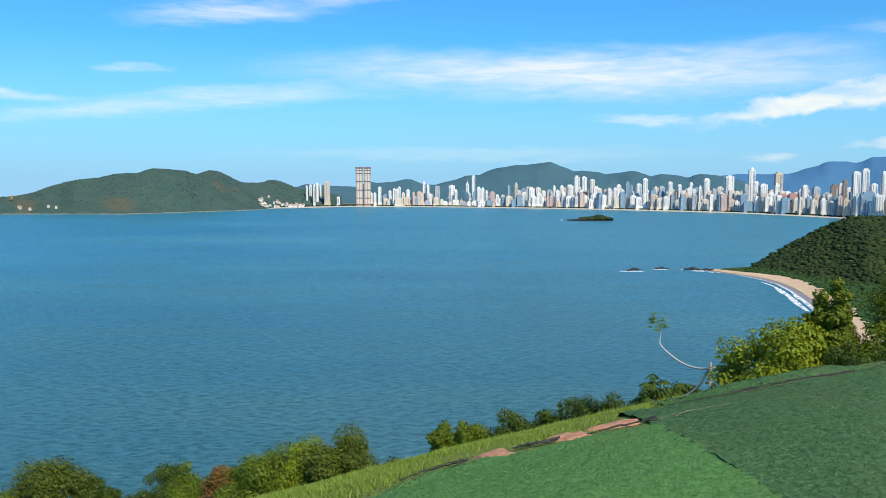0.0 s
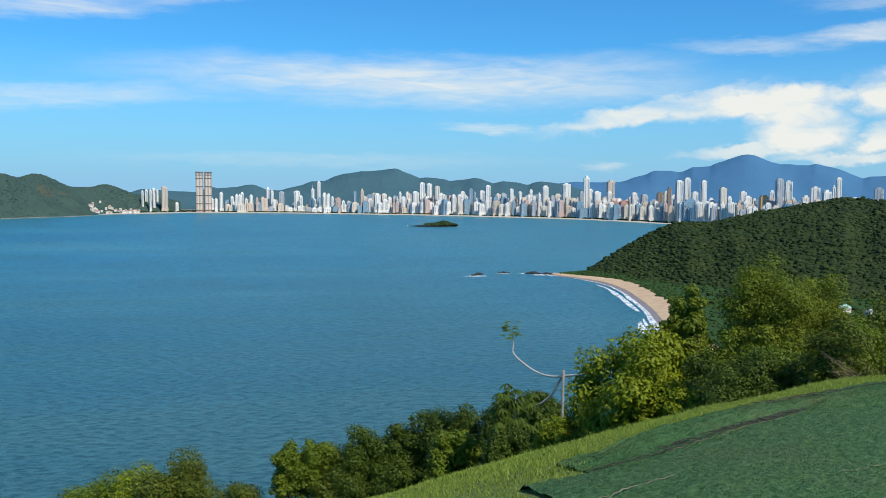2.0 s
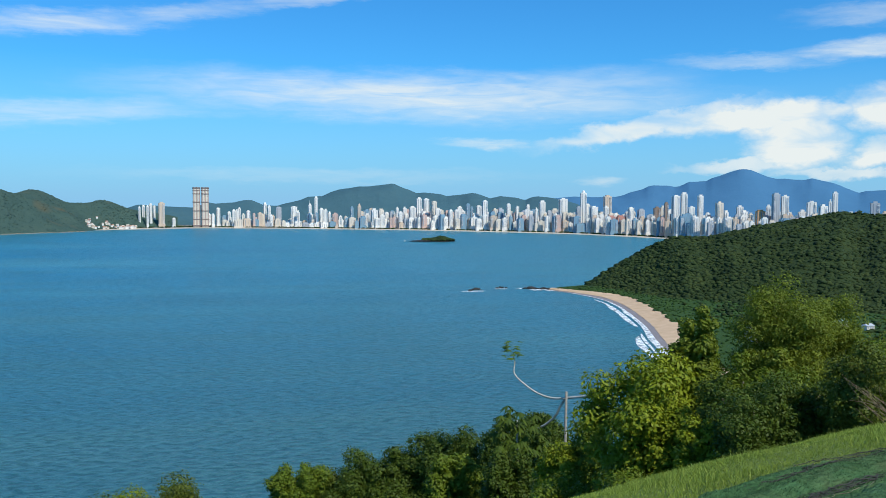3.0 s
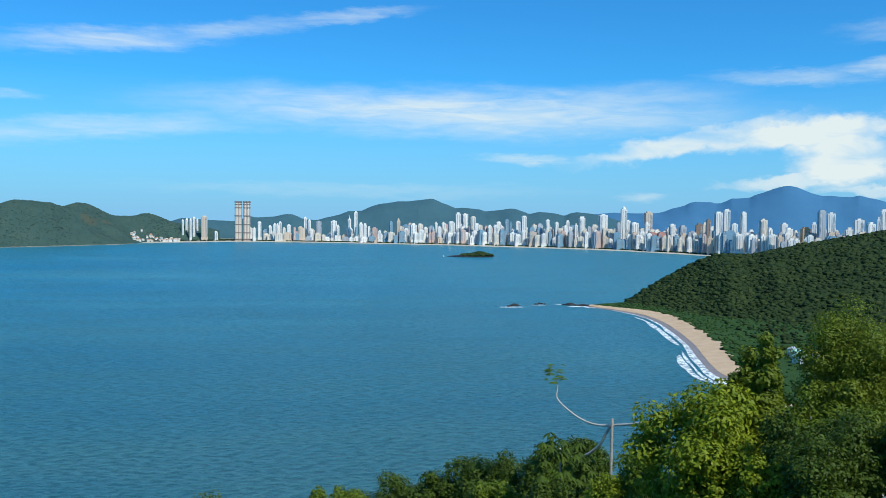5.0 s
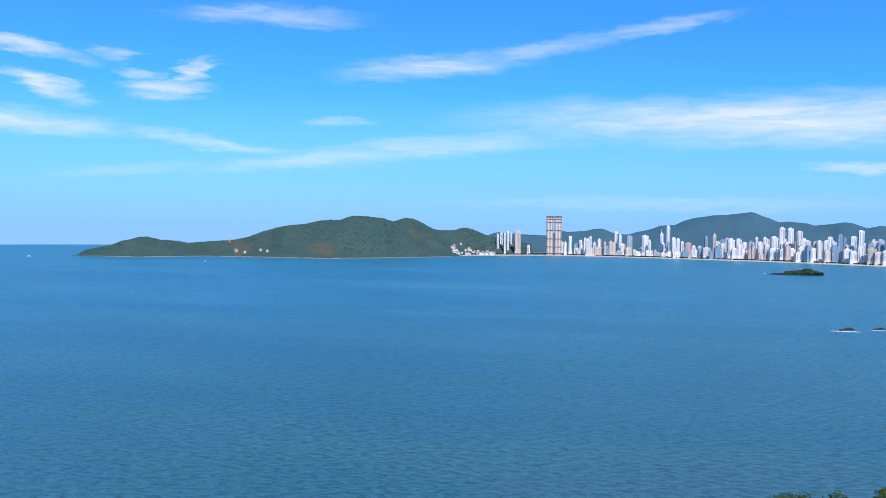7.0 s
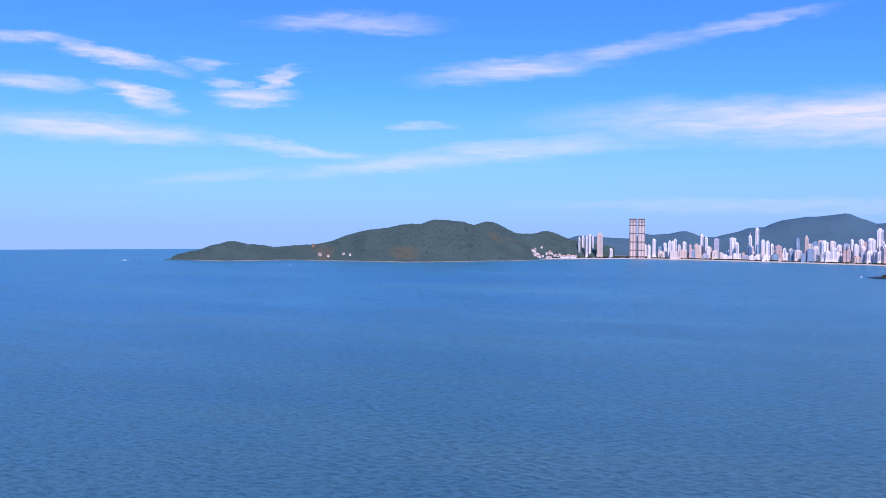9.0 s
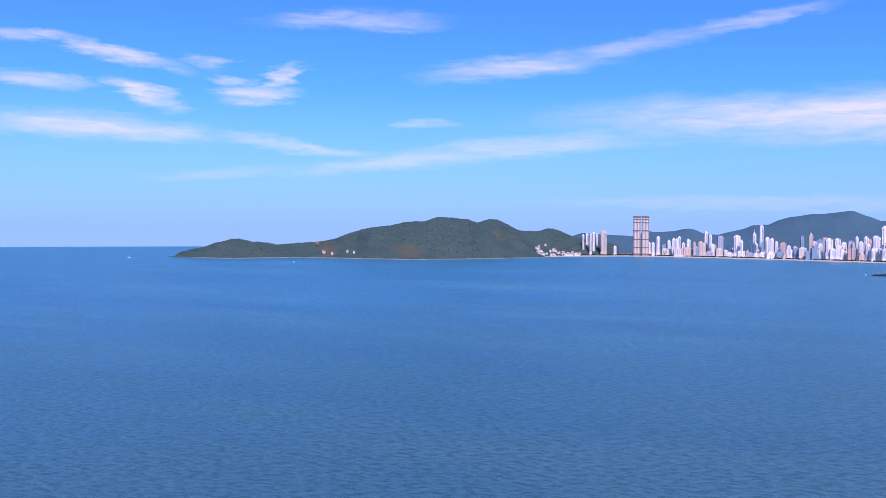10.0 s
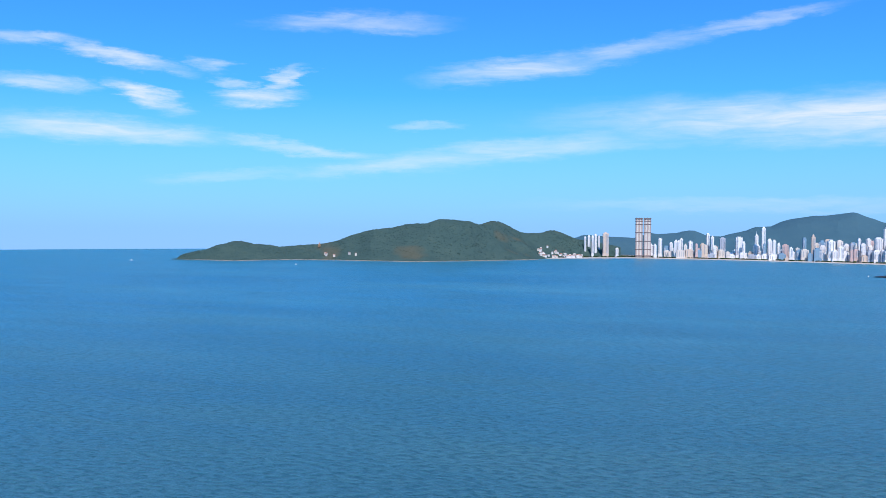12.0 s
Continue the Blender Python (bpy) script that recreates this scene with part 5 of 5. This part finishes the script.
def undergrowth():
    """Bushes filling the slope below the rim, from a few shapes."""
    kinds = []
    for k, (mat, label) in enumerate(((LEAF_MID, "mid-green bush on the steep slope"), (LEAF_DARK, "dark green bush on the steep slope"), (LEAF_BRIGHT, "light green bush on the steep slope"), (LEAF_OLIVE, "olive-green bush on the steep slope"), (LEAF_DARK, "dark green bush on the steep slope"))):
        kinds.append(build_tree("bush", (0, 0, -60 - k * 5), 2.3, 1.25, 0.15, mat, label, "bush", 60, 9000, 0.11, 90 + k, "bushes on the slope"))
    r = np.random.default_rng(33)
    spots = []
    tries = 0
    while len(spots) < 285 and tries < 30000:
        tries += 1
        x, y = r.uniform(-30, 26), r.uniform(13, 62)
        s = -0.65 * x + 0.76 * y
        if s < 11.3 or s > 52:
            continue
        g = float(hill(x, y))
        size = r.uniform(0.75, 1.25)
        top = g + 2.3 * size - EYE
        az, d = math.degrees(math.atan2(x, y)), math.hypot(x, y)
        limit = np.interp(az, [-40, -20, -8, 0, 8, 14, 17, 20, 24, 30, 40], [-19.0, -18.6, -17.3, -17.0, -16.0, -15.0, -13.8, -11.5, -9.5, -8.8, -8.0])
        if math.degrees(math.atan2(top, d)) > limit or any(math.hypot(x - p, y - q) < 0.95 for p, q in spots):
            continue
        spots.append((x, y))
        ob = copy_thing(kinds[len(spots) % 5], pose(x, y, g - 0.08, 0, 0, r.uniform(0, 360)))
        ob.scale = (size * r.uniform(0.9, 1.2), size * r.uniform(0.9, 1.2), size)
    for ob in kinds:
        for c in list(ob.children):
            bpy.data.objects.remove(c)
        bpy.data.objects.remove(ob)


undergrowth()


# ================= houses, mast, boats =================
def surface(hill_data, az, r):
    A, R, Z, u = hill_data
    i = int(np.clip(np.searchsorted(A, az), 0, len(A) - 1))
    o = np.argsort(R[:, i])
    return float(np.interp(r, R[o, i], Z[o, i]))


def house(x, y, z, w, d, h, roof, wall, turn, label, group):
    ob = thing("house", (x, y, z), label, "house", group, turn)
    part("wall", (*box(-w / 2, w / 2, -d / 2, d / 2, -4, h), False), WALLS[wall], ob)
    o, p = 0.5, w * 0.22
    v = [(-w / 2 - o, -d / 2 - o, h), (w / 2 + o, -d / 2 - o, h), (w / 2 + o, d / 2 + o, h), (-w / 2 - o, d / 2 + o, h), (-w / 2 + p * 0.4, 0, h + p), (w / 2 - p * 0.4, 0, h + p)]
    part("roof", (np.array(v), [[0, 1, 5, 4], [2, 3, 4, 5], [1, 2, 5], [3, 0, 4], [3, 2, 1, 0]], False), roof, ob)
    for k in (-0.3, 0.0, 0.3):
        part("window", (*box(k * w - w * 0.07, k * w + w * 0.07, -d / 2 - 0.12, -d / 2 + 0.1, h * 0.35, h * 0.75), False), GLASS, ob)
    return ob


def build_houses():
    r = np.random.default_rng(14)
    for k in range(80):
        az = -12.75 + 3.3 * r.random()
        d = shore(az) + 18 + 150 * r.random() ** 1.4
        z = max(surface(HEADLAND, az, d), 3.0)
        peak = 6 + 30 * math.exp(-((az + 11.9) / 0.55) ** 2)
        if z > peak + 12:
            continue
        z = z + 3
        x, y, _ = around(az, d)
        w = r.uniform(6, 12)
        house(x, y, z, w, w * 0.7, r.uniform(3.5, 6.5), ROOF_TILE if r.random() < 0.6 else WALLS["cream"], "white" if r.random() < 0.7 else "cream", -az + r.uniform(-30, 30), "small white house at the foot of the headland", "houses at the foot of the headland")
    for k in range(6):
        az = -26.9 + 2.3 * r.random()
        d = float(np.interp(az, [-28.8, -24.4], [3230, 3115])) + r.uniform(20, 45)
        x, y, _ = around(az, d)
        w = r.uniform(6, 9)
        house(x, y, surface(HEADLAND, az, d) + 4, w, w * 0.7, 5, ROOF_TILE, "cream", r.uniform(-20, 40), "small house on the headland shore", "houses on the headland shore")
    for x, y, w, roof, wall, tn in ((507, 691, 18, ROOF_GREEN, "cream", 20), (516, 666, 13, WALLS["grey"], "cream", 10), (384, 633, 16, ROOF_GREEN, "white", 30), (398, 668, 11, WALLS["grey"], "cream", 35), (392, 652, 14, ROOF_GREEN, "cream", 25), (404, 640, 13, ROOF_TILE, "white", 20), (420, 655, 10, WALLS["grey"], "cream", 50), (530, 652, 12, WALLS["grey"], "cream", 0)):
        house(x, y, 5.2, w * 0.7, w * 0.45, 3.6, roof, wall, tn, "low house with a sheet roof in the valley", "houses in the valley")


build_houses()


def mast():
    x, y, _ = around(-27.3, 3300)
    z = surface(HEADLAND, -27.3, 3300)
    top = rise(-0.97, 3300)
    ob = thing("lattice_mast", (x, y, z), "rust-red lattice mast on the headland", "mast")
    h = top - z
    for sx in (-1, 1):
        for sy in (-1, 1):
            v, f = tube([(sx * 4.5, sy * 4.5, 0), (sx * 1.0, sy * 1.0, h)], [0.7, 0.5], 5)
            part("leg", (v, f), WALLS["orange"], ob)
    for k in range(6):
        t = (k + 0.5) / 6
        q = 4.5 - 3.5 * t
        part("brace", (*box(-q, q, -q, q, h * t, h * t + 0.8), False), WALLS["orange"], ob)


mast()


def boat(x, y, l, label):
    ob = thing("motor_boat", (x, y, -0.1), label, "boat", "boats in the bay", 80)
    v = np.array([(-l / 2, -l * 0.14, 0), (l * 0.3, -l * 0.14, 0), (l / 2, 0, 0.3), (l * 0.3, l * 0.14, 0), (-l / 2, l * 0.14, 0), (-l / 2, -l * 0.17, 1.6), (l * 0.3, -l * 0.17, 1.7), (l * 0.56, 0, 2.1), (l * 0.3, l * 0.17, 1.7), (-l / 2, l * 0.17, 1.6)])
    f = [[4, 3, 2, 1, 0], [5, 6, 7, 8, 9]] + [[k, (k + 1) % 5, 5 + (k + 1) % 5, 5 + k] for k in range(5)]
    part("hull", (v, f, False), WALLS["white"], ob)
    part("cabin", (*box(-l * 0.2, l * 0.12, -l * 0.1, l * 0.1, 1.6, 3.6), False), WALLS["white"], ob)
    return ob


boat(-2064, 2519, 16, "white motor boat off the headland")
a = np.stack([np.linspace(-2090, -2040, 12), np.full(12, 2514.0)], 1)
tagged(part("foam", band(a, a + np.array([0, 5.0]), 0.15, 0.2, 3, 2, 0.02), FOAM), "short white wake behind a boat", "foam", kind="stuff")
boat(-1344, 2439, 8, "small white boat below the headland")
x, y, _ = around(8.1, 2420)
boat(x, y, 9, "small white boat beside the island")


def shore_rocks():
    r = np.random.default_rng(8)
    az = np.arange(-36.6, -12.4, 0.035)
    d = lerp([(-36.6, 3322), (-33.2, 3138), (-28.8, 3228), (-24.4, 3113), (-21.1, 3018), (-17.6, 3093), (-13.0, 3258), (-12.4, 3330)], az)[0]
    pl, sz = [], []
    for a, q in zip(az, smooth(d, 10)):
        if r.random() < 0.75:
            pl.append(around(a + r.uniform(-0.02, 0.02), q + r.uniform(-9, 0), r.uniform(0.0, 1.0)))
            sz.append(r.uniform(1.6, 4.0))
    scatter("shore_rocks", pl, sz, SHAPES_LOW, PALE_ROCK, "pale rocks along the foot of the headland", "rocks")


PALE_ROCK = plain_material("pale shore rock", (0.24, 0.19, 0.14), (0.45, 0.37, 0.28), 0.2, 0.85)
shore_rocks()


def beach_front_trees():
    r = np.random.default_rng(18)
    pl, sz = [], []
    az = -4.5
    while az < 30:
        if r.random() < 0.8:
            pl.append(around(az, shore(az) + 44 + r.uniform(-3, 8), 4.5))
            sz.append(r.uniform(3.5, 6.5))
        az += r.uniform(0.05, 0.13)
    for k in range(260):
        a = r.uniform(-12.5, -4.4)
        pl.append(around(a, shore(a) + r.uniform(45, 180), 5.0))
        sz.append(r.uniform(3, 6))
    scatter("promenade_trees", pl, sz, SHAPES_LOW, FOREST_HILL, "dark green trees along the town's beach front", "trees")


beach_front_trees()
